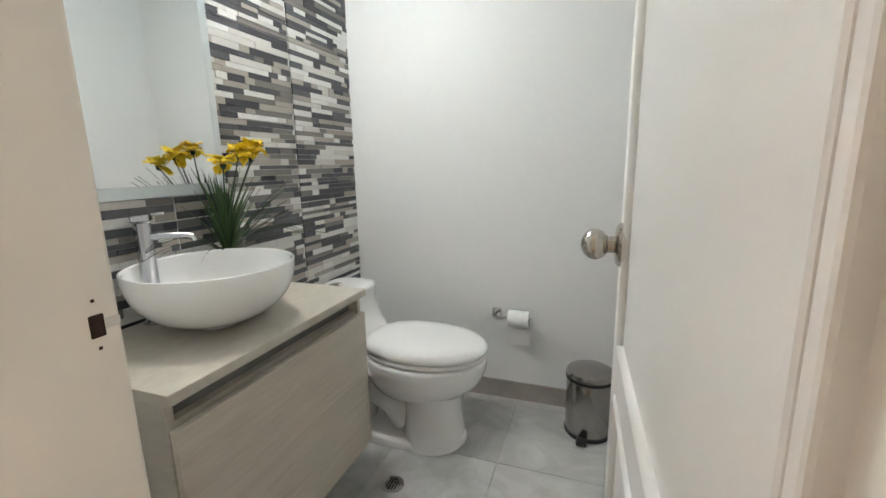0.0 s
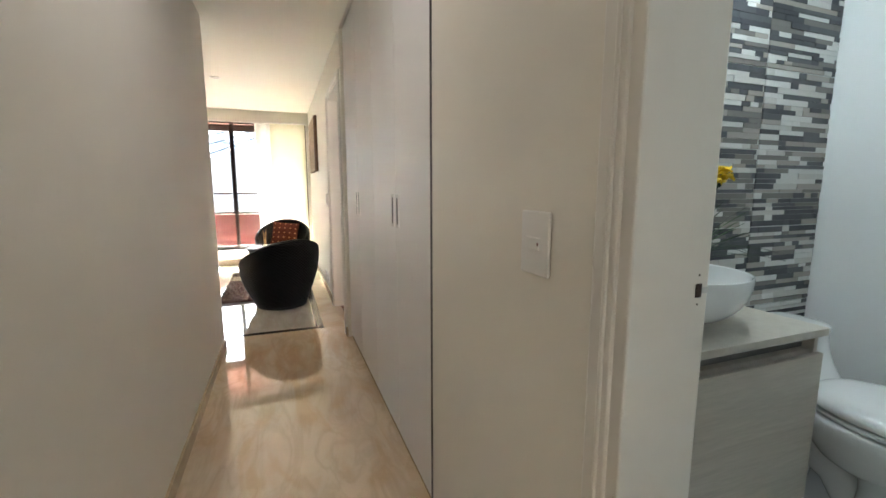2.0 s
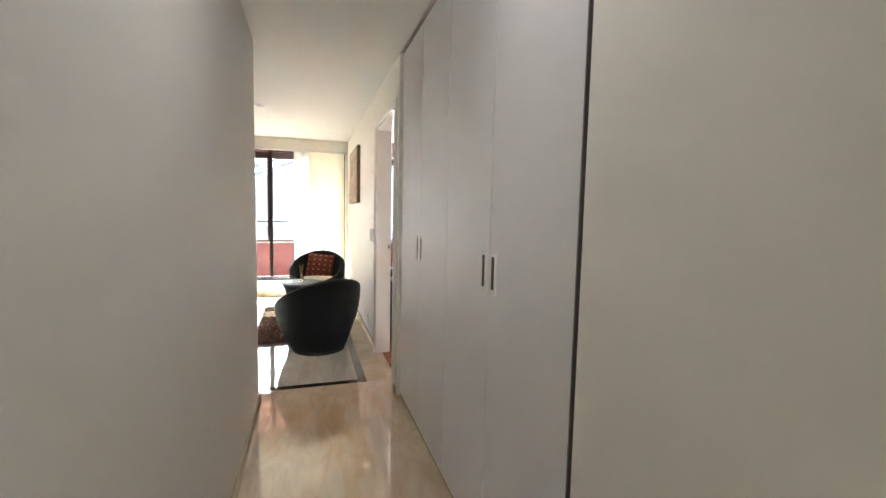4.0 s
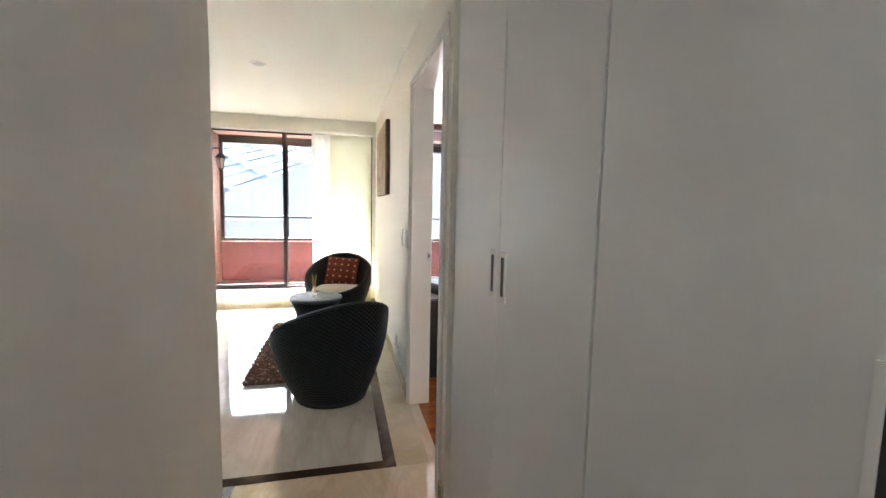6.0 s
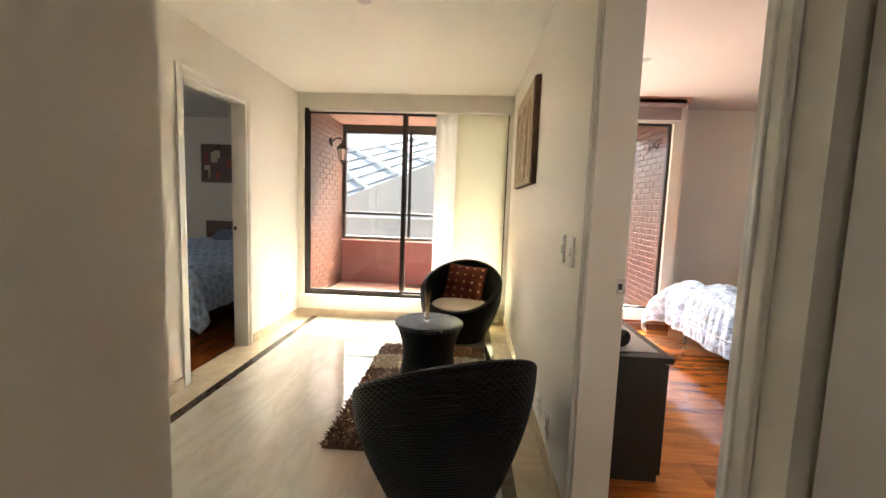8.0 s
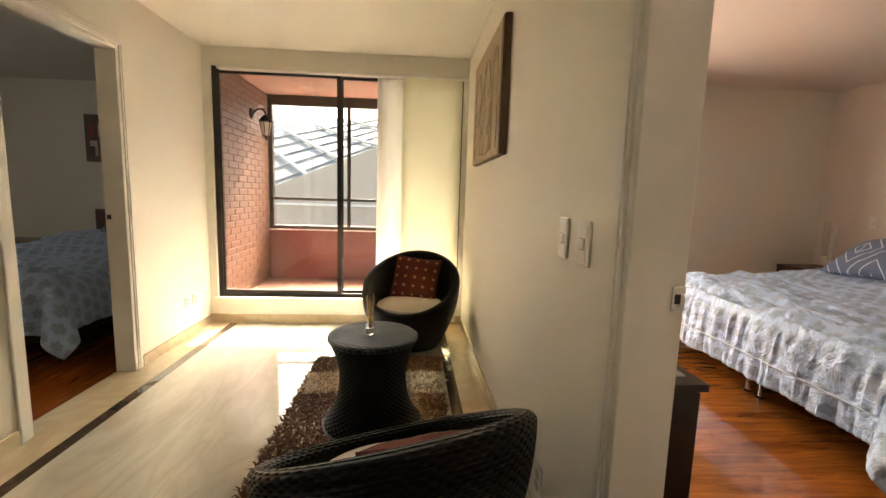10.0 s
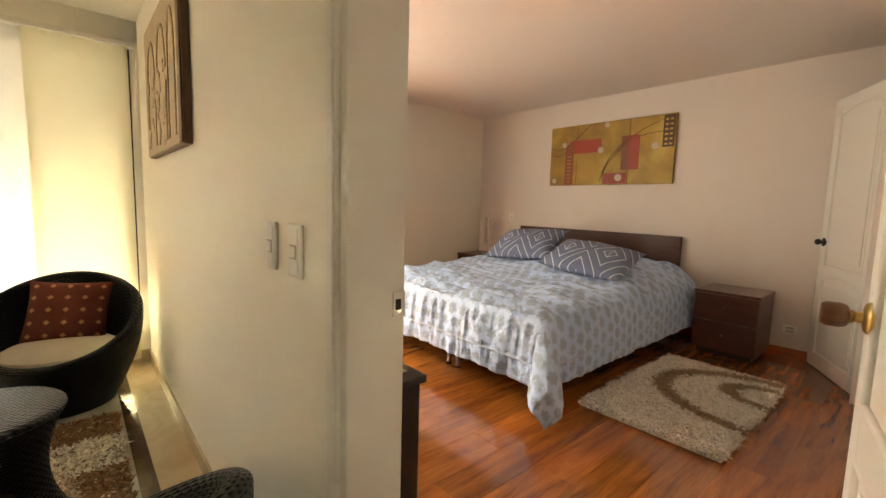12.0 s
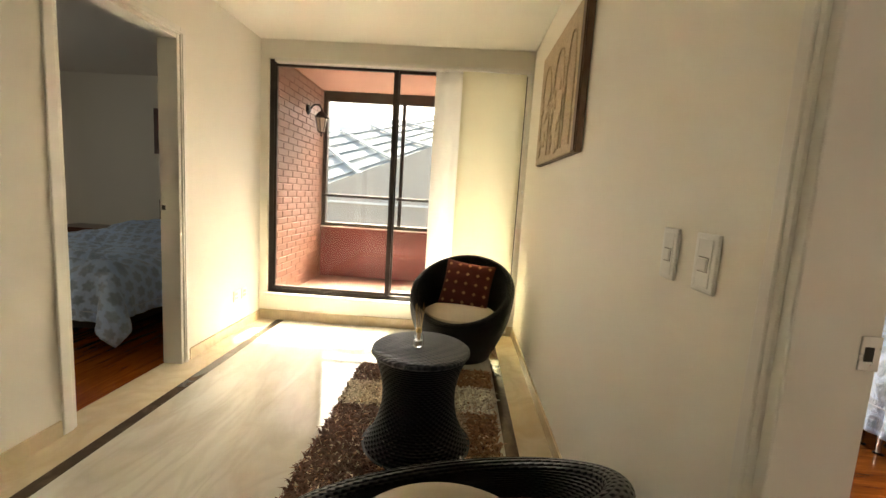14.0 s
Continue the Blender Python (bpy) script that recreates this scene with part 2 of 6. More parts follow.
# ---- the shell of the flat ----
YR, YL, TH = 0.345, -0.585, 0.125        # hall walls
XW = -7.2                                # window wall of the den
YD = -1.937                              # far wall of the den
H, HB = 2.40, 2.46
setting("floor_hall", boxes((-3.535, 1.4, YL, YR, -0.1, 0), (-4.2, -3.36, YR, YR + 0.06, -0.1, 0), (-3.36, -1.13, YR, 0.42, -0.1, 0)), MARBLE_HALL, "polished beige marble hall floor with brown veins", "floor")
setting("floor_border", boxes((-7.2, -3.535, 0.175, YR, -0.1, 0), (-7.2, -3.535, YD, -1.765, -0.1, 0), (-6.13, -5.36, -2.05, YD, -0.1, 0)), MARBLE_BASE, "cream marble border along the den walls", "floor")
setting("floor_den", boxes((-7.2, -3.6, -1.7, 0.11, -0.1, 0)), MARBLE_DEN, "polished cream marble den floor", "floor")
setting("floor_stripe", boxes((-7.2, -3.535, 0.11, 0.175, -0.1, 0), (-7.2, -3.535, -1.765, -1.7, -0.1, 0), (-3.6, -3.535, -1.7, 0.11, -0.1, 0)), MARBLE_DARK, "dark brown marble inlay strip", "floor")
for d in ((0.28, 1.4, YR, YR + TH, 0, H), (-0.28, 0.28, YR, YR + TH, 2.05, H), (-1.122, -0.28, YR, YR + TH, 0, H),
          (-3.36, -3.228, YR, YR + TH, 0, H), (-4.2, -3.36, YR, YR + TH, 2.08, H), (-7.3, -4.2, YR, YR + TH, 0, H)):
    setting("wall_hall_right", boxes(d), WALL, "cream painted wall", "wall")
setting("wall_hall_left", boxes((-3.34, 1.4, YL - 0.12, YL, 0, H), (-3.34, -3.22, YD, YL - 0.12, 0, H)), WALL, "cream painted wall", "wall")
setting("wall_hall_end", boxes((1.4, 1.5, YL - 0.12, YL + 0.05, 0, H), (1.4, 1.5, 0.3, YR + TH, 0, H), (1.4, 1.5, YL + 0.05, 0.3, 2.12, H), (1.5, 1.6, YL - 0.12, YR + TH, 0, H)), WALL, "cream painted wall", "wall")
setting("wall_den_far", boxes((-5.36, -3.22, YD - 0.113, YD, 0, H), (-6.13, -5.36, YD - 0.113, YD, 2.05, H), (-7.3, -6.13, YD - 0.113, YD, 0, H)), WALL, "cream painted wall", "wall")
setting("wall_window", boxes((-7.32, XW, YD, YR, 2.25, H), (-7.32, XW, YD, YR, 0, 0.235), (-7.32, XW, YD, -1.872, 0.235, 2.25), (-7.32, XW, 0.30, YR, 0.235, 2.25)), WALL, "cream painted beam and sill round the sliding window", "wall")
setting("ceiling_den", boxes((-7.32, 1.5, YD - 0.1, YR, H, H + 0.1)), CEIL, "white painted ceiling", "ceiling")
setting("ceiling_bedroom", boxes((-8.1, -2.2, YR, 4.7, HB, HB + 0.1)), BEDPAINT, "white painted ceiling", "ceiling")
# bedroom shell
setting("wall_bedroom_head", boxes((-8.0, -2.2, 4.49, 4.6, 0, HB)), BEDPAINT, "pale painted wall behind the bed", "wall")
setting("wall_bedroom_window", boxes((-7.52, -7.4, YR + TH, 2.16, 2.21, HB), (-7.52, -7.4, YR + TH, 2.16, 0, 0.2), (-7.52, -7.4, 2.04, 2.16, 0.2, 2.21), (-7.52, -7.4, YR + TH, 0.62, 0.2, 2.21),
                                     (-7.98, -7.52, 2.1, 2.16, 0, HB), (-7.98, -7.86, 2.16, 4.49, 0, HB)), WALL, "pale painted wall", "wall")
setting("wall_bedroom_door_side", boxes((-3.5, -3.4, 1.5, 3.78, 0, HB), (-3.4, -3.3, 0.95, 1.5, 0, HB), (-3.72, -3.5, 3.70, 3.78, 0, HB), (-2.3, -2.2, 1.5, 4.49, 0, HB), (-3.3, -2.2, 1.4, 1.5, 0, HB)), BEDPAINT, "pale painted wall", "wall")
setting("wall_closet_back", boxes((-3.3, -1.2, 0.95, 1.05, 0, H)), WALL, "plain wall behind the closets", "wall")
# bathroom shell
setting("floor_bathroom_bed", boxes((-1.2, 0.5, YR, 2.26, -0.1, -0.006)), BATHSKIRT, "grey mortar bed under the tiles", "floor")
setting("wall_bathroom_back", boxes((-1.2, 0.5, 2.26, 2.36, 0, 2.35)), BATHWALL, "white painted bathroom wall", "wall")
setting("wall_bathroom_right", boxes((0.42, 0.52, YR + TH, 2.26, 0, 2.35)), BATHWALL, "white painted bathroom wall", "wall")
setting("wall_bathroom_front", boxes((-1.06, -0.31, YR + TH, YR + TH + 0.012, 0, 2.35)), BATHWALL, "white painted bathroom wall", "wall")
setting("ceiling_bathroom", boxes((-1.2, 0.52, YR, 2.36, 2.35, 2.45)), BATHWALL, "white painted ceiling", "ceiling")
# second bedroom shell
setting("floor_second_bedroom", boxes((-8.8, -4.6, -5.4, -2.05, -0.1, 0)), FLOORWOOD, "dark red-brown laminate floor", "floor")
for wn_, dims in (("west", (-8.8, -8.7, -5.4, -2.05, 0, H)), ("south", (-8.8, -4.6, -5.5, -5.4, 0, H)), ("east", (-4.6, -4.5, -5.5, -2.05, 0, H)), ("north", (-8.8, -7.3, -2.05, -1.99, 0, H))):
    setting("wall_second_bedroom_" + wn_, boxes(dims), WALL, "pale painted wall", "wall")
setting("ceiling_second_bedroom", boxes((-8.8, -4.5, -5.5, -2.05, H, H + 0.1)), CEIL, "white painted ceiling", "ceiling")
# balcony shell
RED = plain("maroon wall paint", (0.125, 0.020, 0.020), 0.55, vary=0.12, scale=3, fine=60, bump=0.08)
PEACH = plain("peach render", (0.44, 0.25, 0.19), 0.8, vary=0.06, scale=2, fine=120, bump=0.15)
TERRA = plain("terracotta floor tile", (0.17, 0.075, 0.05), 0.5, vary=0.12, scale=5, fine=80, bump=0.1)
MORTAR = plain("brick mortar", (0.14, 0.068, 0.047), 0.9, vary=0.12, scale=8, fine=150, bump=0.3)
setting("floor_balcony", boxes((-9.1, -7.32, -2.0, 2.1, -0.1, 0.06)), TERRA, "terracotta tiled balcony floor", "floor")
setting("wall_balcony_parapet", boxes((-9.1, -8.98, -1.985, 2.05, 0.06, 0.70)), RED, "maroon painted balcony parapet", "wall")
setting("ceiling_balcony", boxes((-9.2, -7.32, -2.1, 2.16, 2.40, 2.55)), PEACH, "peach painted balcony ceiling", "ceiling")
setting("wall_balcony_far", boxes((-9.1, -7.32, -2.1, -1.985, 0.06, 2.4)), MORTAR, "brick balcony side wall", "wall")
setting("wall_balcony_near", boxes((-9.1, -7.52, 2.05, 2.1, 0.06, 2.4)), MORTAR, "brick balcony side wall", "wall")
setting("wall_balcony_pier", boxes((-7.52, -7.32, YR, 0.62, 0.06, 2.4)), PEACH, "peach rendered pier between the windows", "wall")
# ground outside, far below
setting("ground", boxes((-400, 400, -400, 400, -9.2, -9)), plain("asphalt and gardens", (0.12, 0.12, 0.11), 0.9, vary=0.3, scale=0.2), "grey ground far below the flat", "ground")


# ---- more materials ----
def uv_coords(n, l):
    u = n.new("ShaderNodeUVMap")
    s = n.new("ShaderNodeSeparateXYZ")
    l.new(u.outputs[0], s.inputs[0])
    return s.outputs[0], s.outputs[1]


def sum_of(n, l, op, a, b=None, c=None):
    x = n.new("ShaderNodeMath")
    x.operation = op
    for i, v in enumerate((a, b, c)):
        if v is None:
            continue
        if isinstance(v, (int, float)):
            x.inputs[i].default_value = v
        else:
            l.new(v, x.inputs[i])
    return x.outputs[0]


def woven(name, light, dark, row, stake, rough=0.4, depth=0.006):
    """Flat strands in rows that pass over and under upright stakes; shade between them is put into the colour."""
    m, n, l, b = shader(name)
    u, v = uv_coords(n, l)
    rows = sum_of(n, l, "DIVIDE", v, row)
    half = sum_of(n, l, "MULTIPLY", sum_of(n, l, "FLOOR", rows), 3.14159)
    across = sum_of(n, l, "SINE", sum_of(n, l, "ADD", sum_of(n, l, "MULTIPLY", u, 6.28318 / stake), half))
    along = sum_of(n, l, "ABSOLUTE", sum_of(n, l, "SINE", sum_of(n, l, "MULTIPLY", rows, 3.14159)))
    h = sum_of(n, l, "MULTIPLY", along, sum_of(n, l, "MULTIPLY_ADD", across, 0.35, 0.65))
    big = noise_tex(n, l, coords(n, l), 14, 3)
    # strand height also sets the colour: low gaps are painted shaded
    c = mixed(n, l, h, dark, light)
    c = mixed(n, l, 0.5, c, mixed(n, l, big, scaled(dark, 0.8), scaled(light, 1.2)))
    l.new(c, b.inputs["Base Color"])
    b.inputs["Roughness"].default_value = rough
    b.inputs["Specular IOR Level"].default_value = 0.22
    bumped(n, l, b, h, 1.0, depth)
    return m


def printed_quilt(name, pale, grey, cell):
    """Satin cotton printed with staggered grey rosettes, each with a pale eye, on white."""
    m, n, l, b = shader(name)
    u, v = uv_coords(n, l)
    warp = noise_tex(n, l, coords(n, l), 7, 3)
    u = sum_of(n, l, "MULTIPLY_ADD", warp, cell * 0.35, u)
    v = sum_of(n, l, "MULTIPLY_ADD", warp, cell * -0.25, v)
    row = sum_of(n, l, "DIVIDE", v, cell)
    odd = sum_of(n, l, "MULTIPLY", sum_of(n, l, "FLOORED_MODULO", sum_of(n, l, "FLOOR", row), 2.0), 0.5)
    fu = sum_of(n, l, "SUBTRACT", sum_of(n, l, "FRACT", sum_of(n, l, "ADD", sum_of(n, l, "DIVIDE", u, cell * 1.15), odd)), 0.5)
    fv = sum_of(n, l, "SUBTRACT", sum_of(n, l, "FRACT", row), 0.5)
    far = sum_of(n, l, "SQRT", sum_of(n, l, "ADD", sum_of(n, l, "MULTIPLY", fu, fu), sum_of(n, l, "MULTIPLY", fv, fv)))
    turn = sum_of(n, l, "ARCTAN2", fv, fu)
    petal = sum_of(n, l, "MULTIPLY", sum_of(n, l, "SINE", sum_of(n, l, "MULTIPLY", turn, 6.0)), 0.05)
    d = sum_of(n, l, "ADD", far, petal)
    mid = tuple((p + q) / 2 for p, q in zip(pale, grey))
    col = ramp(n, l, d, [(0.0, scaled(grey, 1.15)), (0.12, grey), (0.30, scaled(grey, 1.1)), (0.36, mid), (0.42, pale)])
    dirt = noise_tex(n, l, coords(n, l), 40, 4)
    col = mixed(n, l, 0.25, col, mixed(n, l, dirt, mid, pale))
    l.new(col, b.inputs["Base Color"])
    b.inputs["Roughness"].default_value = 0.5
    b.inputs["Specular IOR Level"].default_value = 0.55
    b.inputs["Sheen Weight"].default_value = 0.25
    wrinkle = noise_tex(n, l, coords(n, l, (1.0, 2.3, 1.0), (0, 0, 28)), 10, 5, 0.62, 1.4)
    bumped(n, l, b, wrinkle, 0.8, 0.035)
    return m


def zigzag(name, ground, line):
    """Slate cotton with thin pale nested chevrons."""
    m, n, l, b = shader(name)
    u, v = uv_coords(n, l)
    tri = sum_of(n, l, "ABSOLUTE", sum_of(n, l, "SUBTRACT", sum_of(n, l, "FRACT", sum_of(n, l, "MULTIPLY", u, 2.0)), 0.5))
    up = sum_of(n, l, "ABSOLUTE", sum_of(n, l, "SUBTRACT", v, 0.5))
    rings = sum_of(n, l, "ADD", sum_of(n, l, "MULTIPLY", tri, 1.5), sum_of(n, l, "MULTIPLY", up, 1.55))
    g1 = sum_of(n, l, "FRACT", sum_of(n, l, "MULTIPLY_ADD", rings, 3.1, 0.35))
    spine = sum_of(n, l, "MULTIPLY", sum_of(n, l, "LESS_THAN", tri, 0.008), sum_of(n, l, "LESS_THAN", up, 0.14))
    mask = sum_of(n, l, "MAXIMUM", sum_of(n, l, "LESS_THAN", g1, 0.12), spine)
    cloth = noise_tex(n, l, coords(n, l), 260, 3)
    c = mixed(n, l, mask, mixed(n, l, cloth, scaled(ground, 0.8), scaled(ground, 1.15)), line)
    l.new(c, b.inputs["Base Color"])
    b.inputs["Roughness"].default_value = 0.85
    bumped(n, l, b, cloth, 0.2, 0.003)
    return m


def dotted(name, ground, dot, count):
    """Rust cloth with a grid of pale knots."""
    m, n, l, b = shader(name)
    u, v = uv_coords(n, l)
    dx = sum_of(n, l, "SUBTRACT", sum_of(n, l, "FRACT", sum_of(n, l, "MULTIPLY", u, count)), 0.5)
    dy = sum_of(n, l, "SUBTRACT", sum_of(n, l, "FRACT", sum_of(n, l, "MULTIPLY", v, count)), 0.5)
    d = sum_of(n, l, "ADD", sum_of(n, l, "ABSOLUTE", dx), sum_of(n, l, "ABSOLUTE", dy))
    cloth = noise_tex(n, l, coords(n, l), 240, 3)
    grd = mixed(n, l, cloth, scaled(ground, 0.7), scaled(ground, 1.2))
    c = mixed(n, l, ramp(n, l, d, [(0.14, (1, 1, 1)), (0.24, (0, 0, 0))]), grd, dot)
    l.new(c, b.inputs["Base Color"])
    b.inputs["Roughness"].default_value = 0.9
    bumped(n, l, b, cloth, 0.3, 0.004)
    return m


def sheer(name, colour, through_share, rough=0.8):
    """Thin cloth that lets part of the daylight through."""
    m, n, l, b = shader(name)
    weave = noise_tex(n, l, coords(n, l, (1, 1, 0.15)), 300, 2)
    t = n.new("ShaderNodeBsdfTranslucent")
    t.inputs[0].default_value = (*colour, 1)
    c = mixed(n, l, weave, scaled(colour, 0.93), scaled(colour, 1.04))
    l.new(c, b.inputs["Base Color"])
    b.inputs["Roughness"].default_value = rough
    mix = n.new("ShaderNodeMixShader")
    mix.inputs[0].default_value = through_share
    l.new(b.outputs[0], mix.inputs[1])
    l.new(t.outputs[0], mix.inputs[2])
    l.new(mix.outputs[0], n["Material Output"].inputs[0])
    return m


def toned(name, stops, rough, bump=0.1, island=False, grain=90):
    """Pieces that each take one tone out of a few."""
    m, n, l, b = shader(name)
    if island:
        src = n.new("ShaderNodeNewGeometry").outputs["Random Per Island"]
    else:
        src = n.new("ShaderNodeObjectInfo").outputs["Random"]
    r = n.new("ShaderNodeValToRGB")
    r.color_ramp.interpolation = "CONSTANT"
    while len(r.color_ramp.elements) < len(stops):
        r.color_ramp.elements.new(0.5)
    for e, (p, c) in zip(r.color_ramp.elements, stops):
        e.position, e.color = p, (*c, 1)
    l.new(src, r.inputs[0])
    g = noise_tex(n, l, coords(n, l), grain, 4)
    c = mixed(n, l, 0.3, r.outputs[0], mixed(n, l, g, (0.25, 0.25, 0.25), (1, 1, 1)), "MULTIPLY")
    l.new(c, b.inputs["Base Color"])
    b.inputs["Roughness"].default_value = rough
    bumped(n, l, b, g, bump, 0.003)
    return m


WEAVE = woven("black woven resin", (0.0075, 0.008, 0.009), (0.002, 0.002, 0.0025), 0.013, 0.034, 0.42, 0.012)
# the much paler strand tone paints glints onto the black tabletop
WEAVE_TOP = woven("black tabletop weave with painted glints", (0.10, 0.106, 0.115), (0.005, 0.005, 0.006), 0.0145, 0.030, 0.28, 0.010)
QUILT = printed_quilt("printed cotton quilt", (0.52, 0.70, 1.0), (0.27, 0.365, 0.555), 0.092)
PILLOWCASE = zigzag("slate chevron cotton", (0.15, 0.19, 0.30), (0.60, 0.66, 0.78))
RUST = dotted("rust dotted cloth", (0.125, 0.024, 0.014), (0.46, 0.20, 0.10), 5.0)
SHEER = sheer("white sheer panel", (0.84, 0.82, 0.73), 0.48)
SHADE = sheer("cream panel cloth", (0.76, 0.72, 0.51), 0.46)
STRIP_STOPS = [(0.0, (0.74, 0.73, 0.70)), (0.2, (0.40, 0.365, 0.32)), (0.36, (0.085, 0.085, 0.093)), (0.58, (0.19, 0.175, 0.16)), (0.72, (0.62, 0.60, 0.565)), (0.83, (0.055, 0.057, 0.065))]
STRIP = toned("mosaic strip", STRIP_STOPS, 0.22)
STRIP_FAR = toned("mosaic strips joined", STRIP_STOPS, 0.22, island=True)
BRICK = toned("glazed red brick", [(0.0, (0.160, 0.066, 0.041)), (0.35, (0.175, 0.075, 0.047)), (0.65, (0.145, 0.060, 0.036)), (0.85, (0.19, 0.085, 0.056))], 0.34, 0.3)
GROUT = plain("pale grout", (0.62, 0.61, 0.58), 0.9, vary=0.1)


def uv_sheet(nu, nv, fn, su, sv, wrap=False):
    """A sheet with its own flat measure: su and sv are its lengths in metres."""
    bm = bmesh.new()
    lay = bm.loops.layers.uv.new("UVMap")
    vs = [[bm.verts.new(fn(i / (nu if wrap else nu - 1), j / (nv - 1))) for j in range(nv)] for i in range(nu)]
    for i in range(nu if wrap else nu - 1):
        for j in range(nv - 1):
            k = (i + 1) % nu
            f = bm.faces.new((vs[i][j], vs[k][j], vs[k][j + 1], vs[i][j + 1]))
            d = nu if wrap else nu - 1
            for loop, (a, c) in zip(f.loops, ((i, j), (i + 1, j), (i + 1, j + 1), (i, j + 1))):
                loop[lay].uv = (su * a / d, sv * c / (nv - 1))
    return bm


# ---- door frames, skirting ----
def door_frame(name, x0, x1, y0, y1, top, face, label):
    """Lining of an opening in a wall along x, with a thin bead on the hall side."""
    ob = thing(name, label, "door frame", kind="structure")
    t = 0.028
    part("jamb", slab(x0, x0 + t, y0 - 0.006, y1 + 0.006, 0, top, 0.004), TRIM, ob)
    part("jamb", slab(x1 - t, x1, y0 - 0.006, y1 + 0.006, 0, top, 0.004), TRIM, ob)
    part("head", slab(x0 + t, x1 - t, y0 - 0.006, y1 + 0.006, top - t, top, 0.004), TRIM, ob)
    yf = y0 if face < 0 else y1
    w = 0.045
    a, b2 = (yf - 0.014, yf) if face < 0 else (yf, yf + 0.014)
    part("architrave", slab(x0 - w, x0 + 0.004, a, b2, 0, top + w, 0.005), TRIM, ob)
    part("architrave", slab(x1 - 0.004, x1 + w, a, b2, 0, top + w, 0.005), TRIM, ob)
    part("architrave", slab(x0 + 0.004, x1 - 0.004, a, b2, top - 0.004, top + w, 0.005), TRIM, ob)
    # a rounded bead runs round the opening on the architrave
    yb = a if face < 0 else b2
    for bx in (x0 - 0.012, x1 + 0.012) if name == "door_2" else (x0 - 0.012,):
        part("bead", tube([(bx, yb, 0), (bx, yb, top + 0.012)], 0.0045, 10), TRIM, ob, smooth=True)
    part("bead", tube([(x0 - 0.012, yb, top + 0.012), (x1 + 0.012, yb, top + 0.012)], 0.0045, 10), TRIM, ob, smooth=True)
    return ob


d1 = door_frame("door_1", -0.283, 0.2825, YR, YR + TH + 0.02, 2.053, -1, "cream painted bathroom door frame")
d2 = door_frame("door_2", -4.223, -3.337, YR, YR + TH, 2.083, -1, "cream painted bedroom door frame")
d3 = door_frame("door_3", -6.153, -5.337, YD - 0.113, YD, 2.053, 1, "white painted second bedroom door frame")
# latch holes
RUSTGAP = plain("bare wood in the latch hole", (0.035, 0.018, 0.011), 0.9, vary=0.4, scale=60)
for zz in (1.042, 1.088):
    part("screw_hole", slab(-0.2562, -0.2541, 0.4725, 0.4755, zz, zz + 0.003, 0.0005), RUSTGAP, d1, "tiny screw hole")
part("latch_hole", slab(-0.2563, -0.2538, 0.468, 0.481, 1.054, 1.076, 0.0012), RUSTGAP, d1, "ragged dark latch hole in the paint")
part("latch_cut", slab(-0.2558, -0.2542, 0.482, 0.495, 1.060, 1.070, 0.0006), GROUT, d1, "bare notch beside the latch hole")
part("strike_plate", slab(-4.1965, -4.1925, 0.445, 0.476, 0.975, 1.03, 0.0015), STEEL, d2, "worn steel strike plate")
part("latch_hole", slab(-4.1935, -4.1915, 0.451, 0.465, 0.99, 1.013, 0.0008), DARKGAP, d2, "dark latch hole")
part("strike_plate", slab(-6.1265, -6.1235, -2.045, -2.02, 1.0, 1.03, 0.0012), BLACK, d3, "dark strike plate")


def skirting(name, dims, material, label):
    bm = bmesh.new()
    for d in dims:
        box(bm, *d)
    return setting(name, bm, material, label, "skirting")


skirting("baseboard_hall", [(-3.352, 1.4, YL, YL + 0.012, 0, 0.07), (-3.352, -3.34, YD, YL, 0, 0.07), (-1.122, -0.345, YR - 0.012, YR, 0, 0.07), (-3.285, -3.228, YR - 0.012, YR, 0, 0.07)], MARBLE_BASE, "low cream marble skirting")
skirting("baseboard_den", [(-7.188, -4.275, YR - 0.012, YR, 0, 0.075), (-5.285, -3.352, YD, YD + 0.012, 0, 0.075), (-7.188, -6.205, YD, YD + 0.012, 0, 0.075), (XW, XW + 0.014, YD, YR, 0, 0.085)], MARBLE_BASE, "low cream marble skirting")
skirting("baseboard_bathroom", [(-1.04, 0.42, 2.248, 2.26, 0, 0.095)], BATHSKIRT, "grey stone skirting")
skirting("baseboard_bedroom", [(-7.86, -3.75, 4.475, 4.49, 0, 0.08), (-7.4, -7.385, 0.48, 2.16, 0, 0.08), (-7.86, -7.845, 2.16, 4.475, 0, 0.08), (-7.385, -4.3, YR + TH, YR + TH + 0.014, 0, 0.08)], FLOORWOOD, "red-brown wooden skirting")

# ---- windows ----
w1 = thing("window_1", "brown aluminium sliding balcony window with clear panes", "window", kind="structure")
part("frame", boxes((-7.305, -7.235, -1.872, -1.832, 0.235, 2.25), (-7.305, -7.235, 0.26, 0.30, 0.235, 2.25), (-7.305, -7.235, -1.832, 0.26, 0.235, 0.275), (-7.305, -7.235, -1.832, 0.26, 2.215, 2.25)), ALU, w1)
part("sash", boxes((-7.267, -7.240, -0.815, -0.775, 0.275, 2.215), (-7.267, -7.240, -1.832, -0.815, 0.275, 0.30), (-7.267, -7.240, -1.832, -0.815, 2.195, 2.215), (-7.267, -7.240, -1.832, -1.812, 0.30, 2.195)), ALU, w1)
